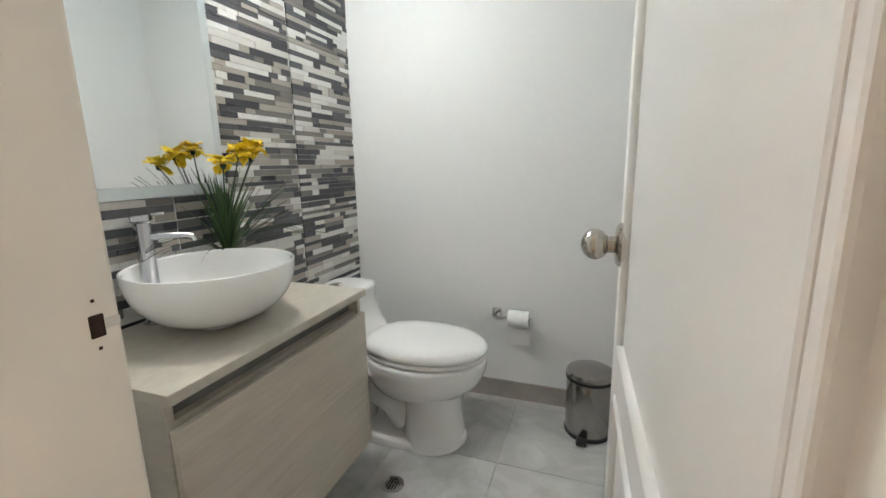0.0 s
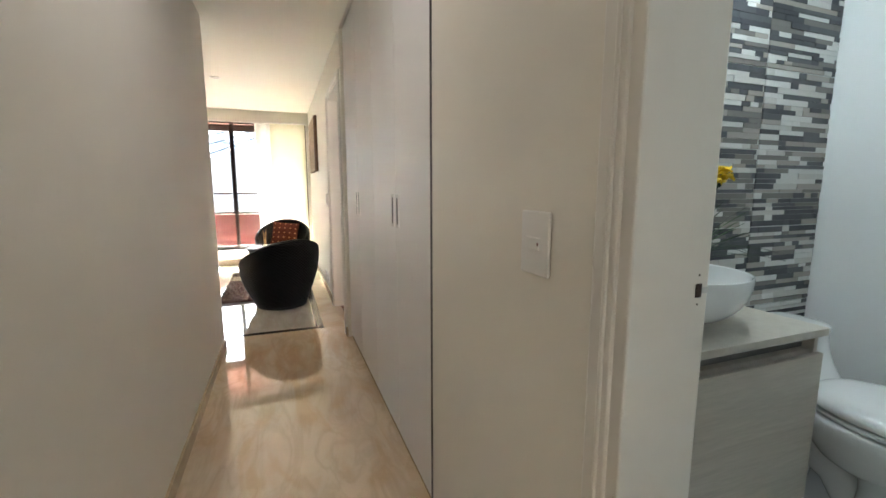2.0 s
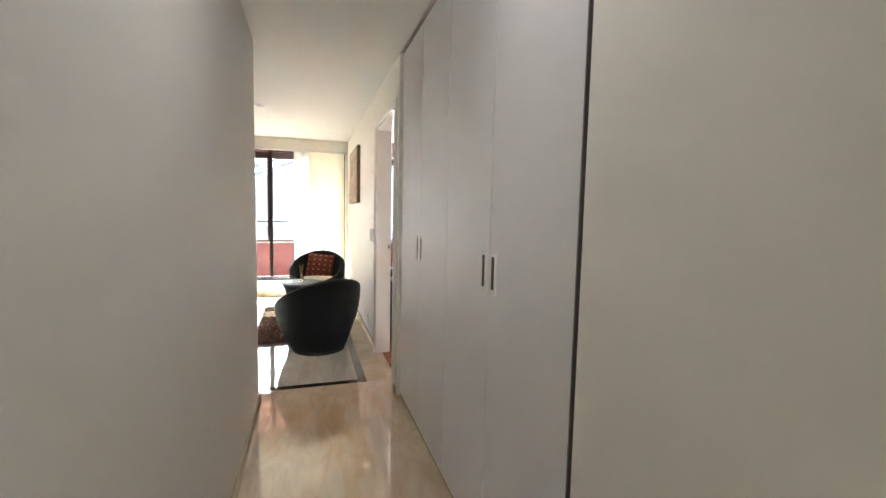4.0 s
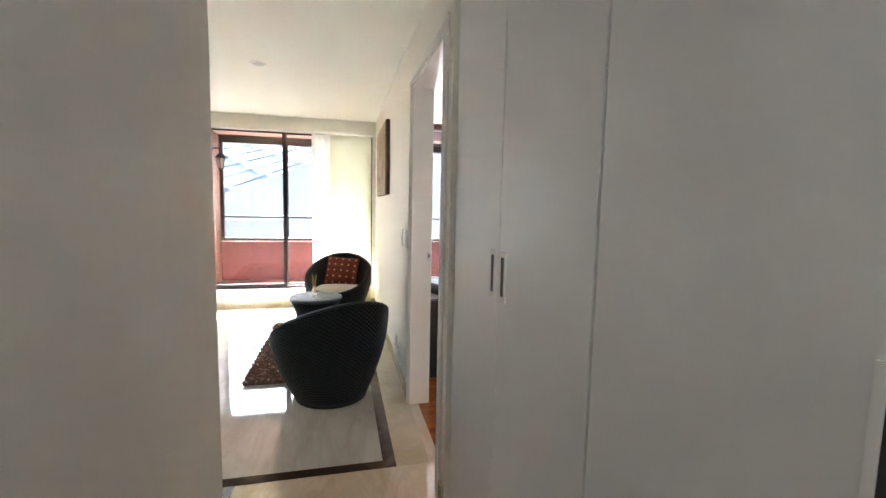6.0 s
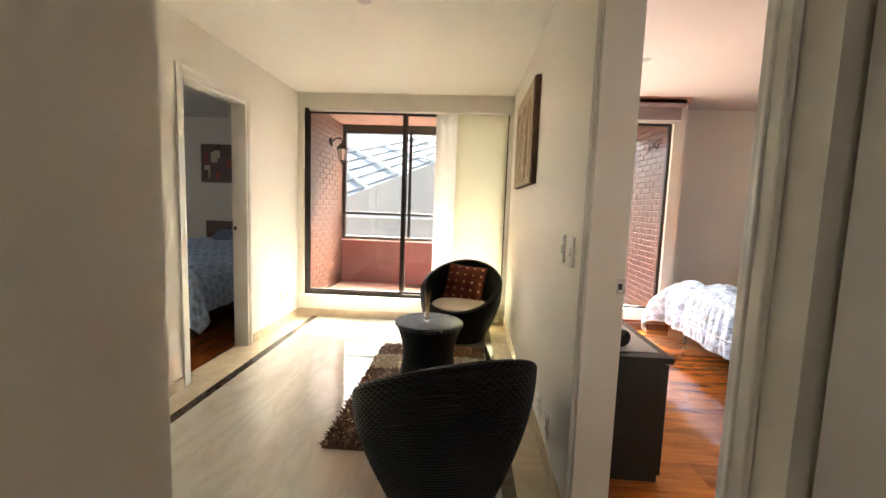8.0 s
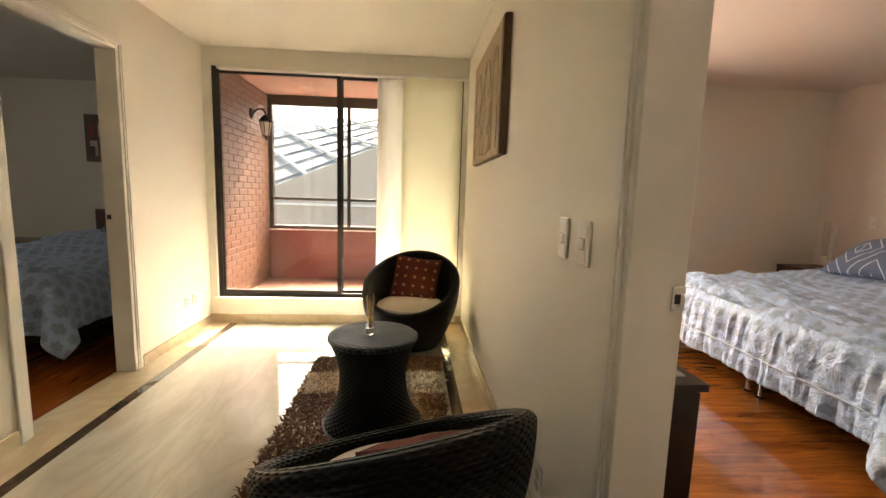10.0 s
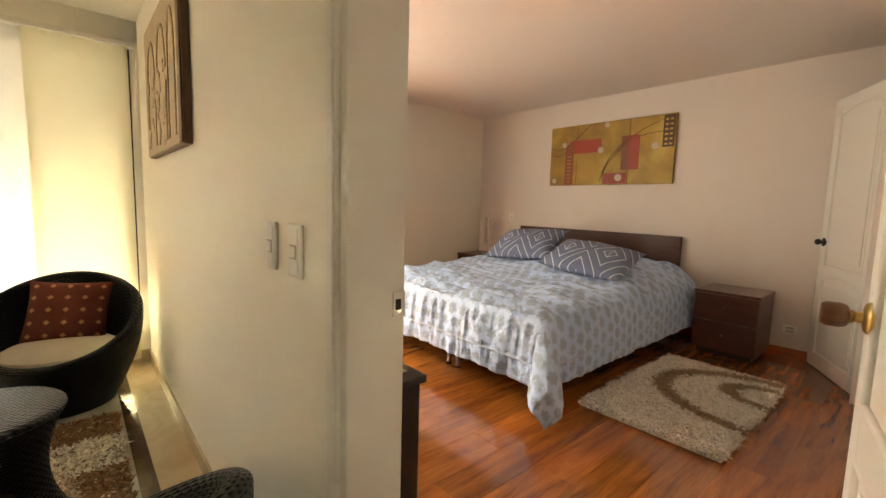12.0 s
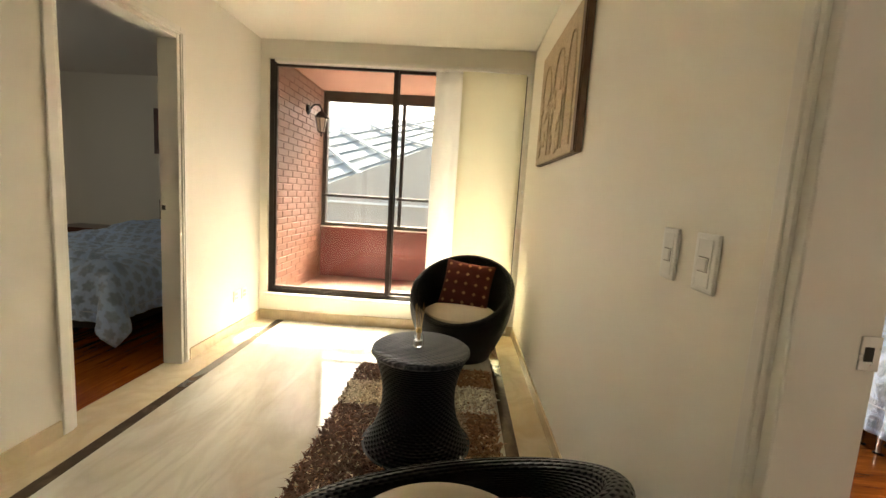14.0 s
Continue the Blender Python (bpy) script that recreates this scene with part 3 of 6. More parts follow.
part("sash", boxes((-7.298, -7.272, -0.80, -0.765, 0.275, 2.215), (-7.298, -7.272, -0.765, 0.24, 0.275, 0.30), (-7.298, -7.272, -0.765, 0.24, 2.195, 2.215), (-7.298, -7.272, 0.24, 0.26, 0.275, 2.215)), ALU, w1)
for a, b2, x in ((-1.812, -0.815, -7.254), (-0.765, 0.24, -7.285)):
    p = part("pane", boxes((x - 0.002, x + 0.002, a, b2, 0.30, 2.195)), GLASS, w1)
    p.visible_shadow = False
part("sill", slab(-7.23, -7.185, -1.90, 0.31, 0.213, 0.239, 0.004), TRIM, w1, "cream painted sill")

w2 = thing("window_2", "brown aluminium bedroom window towards the balcony", "window", kind="structure")
part("frame", boxes((-7.48, -7.44, 0.62, 0.65, 0.2, 2.21), (-7.48, -7.44, 2.01, 2.04, 0.2, 2.21), (-7.48, -7.44, 0.65, 2.01, 0.2, 0.225), (-7.48, -7.44, 0.65, 2.01, 2.185, 2.21), (-7.475, -7.445, 1.29, 1.325, 0.225, 2.185)), ALU, w2)
for a, b2 in ((0.65, 1.29), (1.325, 2.01)):
    p = part("pane", boxes((-7.462, -7.458, a, b2, 0.225, 2.185)), GLASS, w2)
    p.visible_shadow = False
MAUVE = sheer("mauve roller cloth", (0.36, 0.29, 0.29), 0.15)
rb = thing("roller_blind", "rolled-up mauve roller blind above the bedroom window", "blind")
part("cassette", slab(-7.395, -7.32, 0.52, 2.12, 2.36, 2.45, 0.01), plain("mauve enamel", (0.33, 0.26, 0.26), 0.4), rb)
part("cloth", boxes((-7.372, -7.369, 0.55, 2.09, 2.235, 2.36)), MAUVE, rb)
part("bottom_bar", slab(-7.378, -7.363, 0.55, 2.09, 2.215, 2.235, 0.004), WHITE, rb)

w3 = thing("window_3", "dark brown aluminium balcony window with a handrail bar", "window", kind="structure")
part("frame", boxes((-9.06, -8.98, -1.985, 2.05, 2.28, 2.40), (-9.06, -8.98, -1.985, 2.05, 0.705, 0.76), (-9.06, -8.98, -1.985, -1.93, 0.76, 2.28), (-9.06, -8.98, 2.0, 2.05, 0.76, 2.28)), ALU, w3)
for y in (-0.97, 0.12, 1.08):
    part("mullion", boxes((-9.04, -9.0, y - 0.022, y + 0.022, 0.76, 2.28)), ALU, w3)
part("handrail", slab(-9.0, -8.955, -1.985, 2.05, 1.09, 1.125, 0.006), ALU, w3, "dark metal handrail")
part("ledge", slab(-9.10, -8.95, -1.985, 2.05, 0.70, 0.712, 0.003), WHITE, w3, "pale ledge on the parapet")
for a, b2 in ((-1.93, -0.992), (-0.948, 0.098), (0.142, 1.058), (1.102, 2.0)):
    p = part("pane", boxes((-9.022, -9.018, a, b2, 0.76, 2.28)), GLASS, w3)
    p.visible_shadow = False

# ---- curtain panels ----
def curtain_panel(y0, y1, x, material, label, waves):
    ob = thing("curtain", label, "curtain", group="curtain panels at the sliding window")
    part("cloth", grid(60, 6, lambda u, v: Vector((x + 0.006 * math.sin(u * waves * 6.283), y0 + (y1 - y0) * u, 0.045 + 2.165 * v))), material, ob, smooth=True)
    part("bottom_bar", slab(x - 0.007, x + 0.007, y0 + 0.005, y1 - 0.005, 0.03, 0.05, 0.003), TRIM, ob)
    return ob


curtain_panel(-0.46, -0.20, -7.218, SHEER, "white sheer curtain panel glowing with daylight", 2)
curtain_panel(-0.235, 0.285, -7.17, SHADE, "cream cloth curtain panel hanging before the window", 1)
track = single("curtain_track", slab(-7.23, -7.155, -1.80, 0.32, 2.212, 2.245, 0.004), TRIM, "cream curtain track under the window beam", "curtain track")
part("cord", tube([(-7.15, 0.318, 2.2), (-7.15, 0.32, 1.6), (-7.15, 0.322, 1.28)], 0.003, 6), WHITE, track, "thin white curtain cord")
part("cord_knob", lathe([(0, 0), (0.009, 0.004), (0.011, 0.02), (0.005, 0.035), (0, 0.036)], 12, (-7.15, 0.322, 1.245)), WHITE, track)

# ---- built-in closets ----
# near-black body colour stands in for shade in the door joints
BLACKGAP = plain("closet joint shade", (0.012, 0.011, 0.010), 0.9, vary=0.1)
HANDLE = plain("bright white handle enamel", (0.90, 0.88, 0.84), 0.25, vary=0.02, bump=0.0, coat=0.4)
RECESS = plain("handle recess shade", (0.03, 0.027, 0.025), 0.6, vary=0.1)
def handle(x, zc, parent):
    y, w, h = 0.368, 0.0240, 0.074
    rim = boxes((x - w, x - 0.0135, y - 0.0055, y, zc - h, zc + h), (x + 0.0135, x + w, y - 0.0055, y, zc - h, zc + h),
                (x - 0.0135, x + 0.0135, y - 0.0055, y, zc + h - 0.0155, zc + h), (x - 0.0135, x + 0.0135, y - 0.0055, y, zc - h, zc - h + 0.0155))
    k = part("handle", rim, HANDLE, parent, "pale rectangular recessed handle")
    # shallow plate; the shade of a deep slot is in its colour
    part("recess", boxes((x - 0.0135, x + 0.0135, y - 0.0044, y + 0.001, zc - h + 0.0155, zc + h - 0.0155)), RECESS, k, "dark plate that paints the shade of the recess")


def closet(x0, xm, x1, label):
    ob = thing("closet", label, "closet", group="built-in closets of the hall")
    part("body", boxes((x0 + 0.0005, x1 - 0.0005, 0.394, 0.94, 0.0, 2.395)), BLACKGAP, ob)
    part("plinth", boxes((x0, x1, 0.376, 0.393, 0, 0.028)), MARBLE_BASE, ob)
    for a, b2, hx in ((x0 + 0.005, xm - 0.004, xm - 0.042), (xm + 0.004, x1 - 0.005, xm + 0.042)):
        d = part("door", slab(a, b2, 0.368, 0.389, 0.032, 2.394, 0.0025), LACQ, ob)
        handle(hx, 1.116, d)
    return ob


first = closet(-2.200, -1.695, -1.139, "white lacquered two-door built-in closet in the hall")
# dark strip added to draw the shadow line between wall and closet
part("edge_profile", boxes((-1.1386, -1.1340, 0.3430, 0.3935, 0.0, 2.395)), plain("dark grey shadow strip", (0.16, 0.15, 0.145), 0.5), first, "dark strip standing in for the corner's shadow gap")
closet(-3.222, -2.700, -2.200, "white lacquered two-door built-in closet beside the bedroom door")


# ---- switches and outlets ----
def wall_plate(name, kind, m, w, h, label, group):
    """A plate in the x-z plane that faces local -y."""
    ob = thing(name, label, kind, group=group)
    part("plate", slab(-w / 2, w / 2, -0.009, 0, -h / 2, h / 2, 0.0045, 4), WHITE, ob, smooth=True)
    if kind == "switch":
        if w > 0.09:
            part("rocker", slab(-w * 0.22, w * 0.22, -0.0135, -0.0085, -h * 0.10, h * 0.10, 0.002), WHITE, ob)
        else:
            part("insert", slab(-w * 0.31, w * 0.31, -0.0104, -0.0085, -h * 0.41, h * 0.41, 0.0016), WHITE, ob, "raised plastic insert")
            part("rocker", slab(-w * 0.20, w * 0.20, -0.0145, -0.0098, -h * 0.13, h * 0.09, 0.002), WHITE, ob, "tilted white rocker")
            # darker plate paints the shadow gap round the rocker
            part("rocker_gap", boxes((-w * 0.23, w * 0.23, -0.0108, -0.0102, -h * 0.15, h * 0.11)), plain("rocker gap shade", (0.3, 0.28, 0.25), 0.6), ob, "thin darker plate painted as the shadow gap round the rocker")
    else:
        for z in (-0.18, 0.18):
            part("socket", slab(-w * 0.28, w * 0.28, -0.0112, -0.0085, h * (z - 0.12), h * (z + 0.12), 0.001), plain("socket shade", (0.45, 0.43, 0.4), 0.5), ob)
    ob.matrix_world = m
    return ob


sw = wall_plate("light_switch", "switch", pose(-0.50, YR - 0.0005, 1.115), 0.094, 0.125, "white plastic light switch on the hall wall", "")
part("lamp_mark", slab(0.018, 0.022, -0.0142, -0.0130, -0.003, 0.003, 0.0003), plain("tiny pilot lamp", (0.22, 0.13, 0.11), 0.4), sw, "tiny reddish pilot mark")
wall_plate("light_switch", "switch", pose(-4.598, YR - 0.0005, 1.095), 0.072, 0.125, "white plastic light switch plate on the den wall", "pair of switches by the bedroom door")
wall_plate("light_switch", "switch", pose(-4.442, YR - 0.0005, 1.095), 0.082, 0.125, "white plastic light switch with a raised rocker", "pair of switches by the bedroom door")
wall_plate("wall_outlet", "outlet", pose(-4.93, YR - 0.0005, 0.205), 0.072, 0.115, "white plastic wall outlet above the skirting", "outlets on the den wall")
wall_plate("wall_outlet", "outlet", pose(-4.70, YR - 0.0005, 0.205), 0.072, 0.115, "white plastic wall outlet above the skirting", "outlets on the den wall")
for x in (-6.92, -6.80):
    wall_plate("wall_outlet", "outlet", pose(x, YD + 0.0005, 0.295, 0, 0, 180), 0.075, 0.09, "white plastic outlet low on the sunlit wall", "outlets by the window")
wall_plate("wall_outlet", "outlet", pose(-4.18, 4.4895, 0.24), 0.10, 0.075, "white plastic wall outlet beside the nightstand", "")
wall_plate("light_switch", "switch", pose(-7.27, 4.4895, 1.06), 0.075, 0.12, "white plastic light switch above the nightstand", "")


def downlight(x, y, z, label):
    ob = thing("downlight", label, "ceiling light", (x, y, z), group="ceiling downlights")
    part("ring", lathe([(0.045, -0.004), (0.058, -0.006), (0.060, -0.002), (0.060, 0)], 28), WHITE, ob, smooth=True)
    part("bulb", lathe([(0, -0.012), (0.03, -0.010), (0.045, -0.003), (0.045, 0.0)], 24), GROUT, ob, smooth=True)


# added fitting that houses the hall's fill lamp, never in view
hl = thing("hall_fill_fitting", "round white fitting added for the hall fill lamp, out of view", "ceiling light", (-1.25, -0.12, H))
part("rim", lathe([(0.135, -0.02), (0.145, -0.018), (0.148, 0.0)], 40), WHITE, hl, smooth=True)
part("plate", lathe([(0, -0.012), (0.134, -0.012), (0.134, -0.002), (0, -0.002)], 40), WHITE, hl)
downlight(-5.17, -0.725, H, "round white ceiling downlight, switched off")
downlight(-6.26, 1.25, HB, "round white ceiling downlight, switched off")

# ---- woven tub chairs ----
def tub_chair(turn, x, y, label, lean, size=1.0):
    """The back is towards local +x; the rim is highest at the angle lean."""
    def chair_z(a):
        return 0.487 + 0.185 * math.cos(a - radians(lean))

    ob = thing("tub_chair", label, "chair", (x, y, 0), turn, group="woven tub chairs")

    def outer(u, v):
        a = 6.283185 * u
        top = chair_z(a)
        r = 0.235 + 0.145 * math.sin(min(1.0, v * 1.02) * 1.5708) ** 0.95
        return Vector((r * 0.97 * math.cos(a), r * math.sin(a), 0.02 + (top - 0.02) * v))

    def rim(u, v):
        a = 6.283185 * u
        b = math.pi * v
        r = 0.352 + 0.028 * math.cos(b)
        return Vector((r * 0.97 * math.cos(a), r * math.sin(a), chair_z(a) + 0.024 * math.sin(b)))

    def inner(u, v):
        a = 6.283185 * u
        top = chair_z(a)
        r = 0.324 - 0.045 * (1 - v) ** 1.5
        return Vector((r * 0.97 * math.cos(a), r * math.sin(a), 0.20 + (top - 0.20) * v))

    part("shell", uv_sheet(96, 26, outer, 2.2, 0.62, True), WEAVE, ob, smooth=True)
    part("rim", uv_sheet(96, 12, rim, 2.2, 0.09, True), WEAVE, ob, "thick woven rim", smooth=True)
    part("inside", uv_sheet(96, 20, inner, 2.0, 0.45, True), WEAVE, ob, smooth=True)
    part("seat", lathe([(0, 0.235), (0.27, 0.235), (0.27, 0.248), (0, 0.248)], 40), RATTAN, ob)
    part("base", lathe([(0, 0.0), (0.21, 0.0), (0.235, 0.008), (0.238, 0.03), (0.2, 0.035), (0, 0.035)], 40), RATTAN, ob)
    ob.scale = (size, size, 1 + (size - 1) * 1.3)
    return ob


tub_chair(4.7, -4.455, -0.165, "black woven resin tub chair with its back to the hall", 19, 1.03)
tub_chair(172, -6.69, -0.13, "black woven resin tub chair against the curtain", -6, 1.03)


def seat_cushion(x, y, turn, lift=0.0):
    ob = single("seat_cushion", lathe([(0, 0.249), (0.22, 0.249), (0.270, 0.268), (0.282, 0.300), (0.272, 0.330), (0.24, 0.350), (0.20, 0.361), (0.1, 0.371), (0, 0.374)], 56), LINEN,
                "round beige linen cushion in the tub chair", "cushion", "seat cushions", smooth=True)
    ob.matrix_world = pose(x, y, lift, 0, 0, turn) @ Matrix.Diagonal((0.96, 1, 1, 1))
    return ob


seat_cushion(-4.455, -0.165, 4.7, 0.02)
seat_cushion(-6.69, -0.13, 166)


def pillow_bm(w, h, puff, dog=0.03, n=26, seed=0.0):
    """A stuffed square: two bulging faces that meet in a seam with pointed corners."""
    bm = bmesh.new()
    lay = bm.loops.layers.uv.new("UVMap")
    for side in (1, -1):
        vs = []
        for i in range(n):
            row = []
            for j in range(n):
                u, v = i / (n - 1) * 2 - 1, j / (n - 1) * 2 - 1
                bulge = max(0.0, (1 - abs(u) ** 2.6)) ** 0.55 * max(0.0, (1 - abs(v) ** 2.6)) ** 0.55
                pinch = 1 - dog * (1 - u * u) * 1.0 * abs(v) ** 6
                pinch2 = 1 - dog * (1 - v * v) * 1.0 * abs(u) ** 6
                wr = noise.noise(Vector((u * 2.3 + seed, v * 2.3, side + seed))) * 0.16 + noise.noise(Vector((u * 6 + seed, v * 6, side))) * 0.06
                row.append(bm.verts.new((u * w / 2 * pinch2, side * puff / 2 * bulge * (1 + wr), v * h / 2 * pinch)))
            vs.append(row)
        for i in range(n - 1):
            for j in range(n - 1):
                q = [(i, j), (i + 1, j), (i + 1, j + 1), (i, j + 1)]
                f = bm.faces.new([vs[a][b] for a, b in q])
                for loop, (a, b) in zip(f.loops, q):
                    loop[lay].uv = (a / (n - 1), b / (n - 1))
    bmesh.ops.remove_doubles(bm, verts=bm.verts, dist=0.0004)
    return bm


def throw_pillow(m, label, seed):
    ob = single("throw_pillow", pillow_bm(0.40, 0.375, 0.12, 0.06, 28, seed), RUST, label, "pillow", "rust pillows", smooth=True)
    ob.matrix_world = m
    return ob


# local y is the pillow's thickness: it leans on the chair's back
throw_pillow(pose(-6.69, -0.13, 0, 0, 0, 166) @ pose(0.150, 0.0, 0.508, 0, 0, 90) @ pose(0, 0, 0, 25, -4, 0), "rust red dotted pillow leaning in the tub chair", 1.0)
throw_pillow(pose(-4.455, -0.165, 0, 0, 0, 20) @ pose(0.165, 0.0, 0.498, 0, 0, 90) @ pose(0, 0, 0, 24, 3, 0) @ Matrix.Diagonal((0.88, 1, 0.88, 1)), "rust red dotted pillow leaning in the tub chair", 2.0)

# ---- woven side table and diffuser ----
tb = thing("side_table", "black woven resin drum table with a waist, on the shaggy rug", "table", (-5.44, -0.32, 0.022))


def drum(u, v):
    a = 6.283185 * u
    z = 0.455 * v
    r = 0.17 + 0.085 * (abs(v - 0.55) / 0.55) ** 2.0 * (1.0 if v < 0.55 else 0.95)
    return Vector((r * math.cos(a), r * math.sin(a), z))


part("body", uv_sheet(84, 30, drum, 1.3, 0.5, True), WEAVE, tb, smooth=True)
top_bm = lathe([(0, 0.478), (0.10, 0.478), (0.19, 0.478), (0.217, 0.476), (0.228, 0.468), (0.229, 0.456), (0.222, 0.448), (0.15, 0.447)], 64)
lay = top_bm.loops.layers.uv.new("UVMap")
for f in top_bm.faces:
    for loop in f.loops:
        loop[lay].uv = (loop.vert.co.y, loop.vert.co.x * 0.98 + loop.vert.co.y * 0.06)
part("tabletop", top_bm, WEAVE_TOP, tb, "ribbed woven tabletop", smooth=True)
part("foot_ring", lathe([(0.20, 0.0), (0.256, 0.0), (0.258, 0.012), (0.2, 0.014)], 48), RATTAN, tb)

df = thing("reed_diffuser", "small clear glass reed diffuser with wooden sticks on the table", "diffuser", (-5.435, -0.335, 0.501))
part("bottle", lathe([(0, 0.0), (0.023, 0.0), (0.026, 0.006), (0.024, 0.05), (0.012, 0.066), (0.011, 0.08), (0.0095, 0.08), (0.0095, 0.066), (0.021, 0.05), (0.023, 0.008), (0, 0.006)], 24), glass("clear glass", (0.95, 0.97, 0.96)), df, smooth=True)
part("oil", lathe([(0, 0.0065), (0.0215, 0.0085), (0.0205, 0.03), (0, 0.03)], 24), plain("pale oil", (0.75, 0.74, 0.66), 0.1, vary=0.02, bump=0), df, smooth=True)
part("cap", lathe([(0.0118, 0.066), (0.0135, 0.067), (0.0135, 0.086), (0.009, 0.087)], 20), BRASS, df, "golden neck ring", smooth=True)
STICK = plain("rattan stick", (0.60, 0.38, 0.17), 0.8, vary=0.1)
for k in range(6):
    a = k * 1.05 + 0.3
    part("stick", tube([(0.004 * math.cos(a), 0.004 * math.sin(a), 0.02), (0.022 * math.cos(a), 0.022 * math.sin(a), 0.180 + 0.012 * (k % 3))], 0.0015, 6), STICK, df)


# ---- shaggy rugs ----
def shag(x0, x1, y0, y1, count, height, pick, materials, seed, name, label, backing):
    """Tufts as bent blades; pick(x, y) chooses the wool."""
    rng = np.random.default_rng(seed)
    px, py = rng.uniform(x0, x1, count), rng.uniform(y0, y1, count)
    ang, lean, hh = rng.uniform(0, 6.283, count), rng.uniform(0.4, 1.15, count), height * rng.uniform(0.6, 1.15, count)
    w = rng.uniform(0.0034, 0.0068, count)
    tw = rng.uniform(0, 6.283, count)
    verts, faces, mats = [], [], []
    for i in range(count):
        dx, dy = math.cos(ang[i]) * lean[i] * hh[i], math.sin(ang[i]) * lean[i] * hh[i]
        sx, sy = math.cos(tw[i]) * w[i], math.sin(tw[i]) * w[i]
        k = len(verts)
        x, y = px[i], py[i]
        z1, z2 = 0.008 + hh[i] * 0.62, 0.008 + hh[i] * (1.0 - 0.45 * lean[i])
        verts += [(x - sx, y - sy, 0.006), (x + sx, y + sy, 0.006), (x - sx + dx * 0.45, y - sy + dy * 0.45, z1), (x + sx + dx * 0.45, y + sy + dy * 0.45, z1), (x + dx * 1.25, y + dy * 1.25, z2)]
        faces += [(k, k + 1, k + 3, k + 2), (k + 2, k + 3, k + 4)]
        c = pick(x, y)
        mats += [c, c]
    ob = thing(name, label, "rug")
    part("backing", slab(x0 + 0.004, x1 - 0.004, y0 + 0.004, y1 - 0.004, 0.002, 0.009, 0.002), backing, ob)
    me = bpy.data.meshes.new("pile")
    me.from_pydata(verts, [], faces)
    for m in materials:
        me.materials.append(m)
    me.polygons.foreach_set("material_index", mats)
    pile = new("pile", me)
    pile.parent = ob
    tagged(pile, "long shaggy wool pile", kind="stuff")
    return ob


def wool(name, colour):
    m, n, l, b = shader(name)
    g = n.new("ShaderNodeNewGeometry")
    c = ramp(n, l, g.outputs["Random Per Island"], [(0.0, scaled(colour, 0.7)), (0.5, colour), (1.0, tuple(min(0.95, k * 1.4) for k in colour))])
    l.new(c, b.inputs["Base Color"])
    b.inputs["Roughness"].default_value = 0.85
    return m


WOOLS = [wool("dark brown wool", (0.13, 0.060, 0.040)), wool("chestnut wool", (0.31, 0.155, 0.080)), wool("tan wool", (0.58, 0.43, 0.30)), wool("cream wool", (0.75, 0.65, 0.52))]
ORDER = [0, 1, 0, 2, 1, 3, 0, 1, 2, 0, 3, 1, 0, 2, 1, 0, 1, 3, 0, 2, 1, 0, 3, 1]


random.seed(12)


def patchwork(x, y):
    if random.random() < 0.16:
        return random.choice((0, 1, 2))
    return ORDER[(int((x + 6.35) / 0.30) * 3 + int((y + 0.80) / 0.36) * 7) % len(ORDER)]


shag(-6.32, -4.70, -0.79, 0.085, 26000, 0.036, patchwork, WOOLS, 3, "shaggy_rug", "brown and cream patchwork shaggy rug under the table", WOOLS[0])

# ---- carved picture on the den wall ----
CARVE = plain("gilded carved wood", (0.46, 0.35, 0.23), 0.65, vary=0.3, scale=7, fine=70, bump=0.35)
CARVE_DARK = planks("dark carved wood edge", (0.19, 0.10, 0.05), (0.09, 0.045, 0.022), 0.5, (10, 10, 2))
pc = thing("carved_picture", "carved gilded wooden panel with pointed arches, hung on the den wall", "picture", (-6.005, 0.343, 1.775))
part("back_board", slab(-0.495, 0.495, -0.032, 0.0, -0.345, 0.345, 0.004), CARVE_DARK, pc)
part("panel", slab(-0.49, 0.44, -0.040, -0.0325, -0.34, 0.34, 0.003), CARVE, pc)
part("edge_strip", slab(0.441, 0.492, -0.040, -0.0325, -0.34, 0.34, 0.003), CARVE_DARK, pc, "dark edge strip")


def arch(cx, w, base, spring, tip, parent):
    pts = [(cx - w / 2, base)]
    for i in range(13):
        t = i / 12
        pts.append((cx - w / 2 + w / 2 * (1 - math.cos(t * 1.35)) / (1 - math.cos(1.35)), spring + (tip - spring) * math.sin(t * 1.5708)))
    pts += [(2 * cx - x, z) for x, z in pts[::-1][1:]]
    part("arch", tube([(x, -0.042, z) for x, z in pts], 0.0042, 8), CARVE, parent, smooth=True)


for cx in (-0.26, 0.06, 0.32):
    arch(cx, 0.24 if cx < 0.3 else 0.16, -0.30, 0.02, 0.24, pc)
rr = random.Random(11)
for k in range(26):
    x, z, r = rr.uniform(-0.44, 0.40), rr.uniform(-0.28, 0.05), rr.uniform(0.015, 0.04)
    bm = bmesh.new()
    bmesh.ops.create_icosphere(bm, subdivisions=2, radius=r)
    for v in bm.verts:
        v.co = Vector((v.co.x * rr.uniform(0.8, 1.2) + x, v.co.y * 0.22 - 0.041, v.co.z * 1.5 + z))
    part("carving", bm, CARVE, pc, smooth=True)


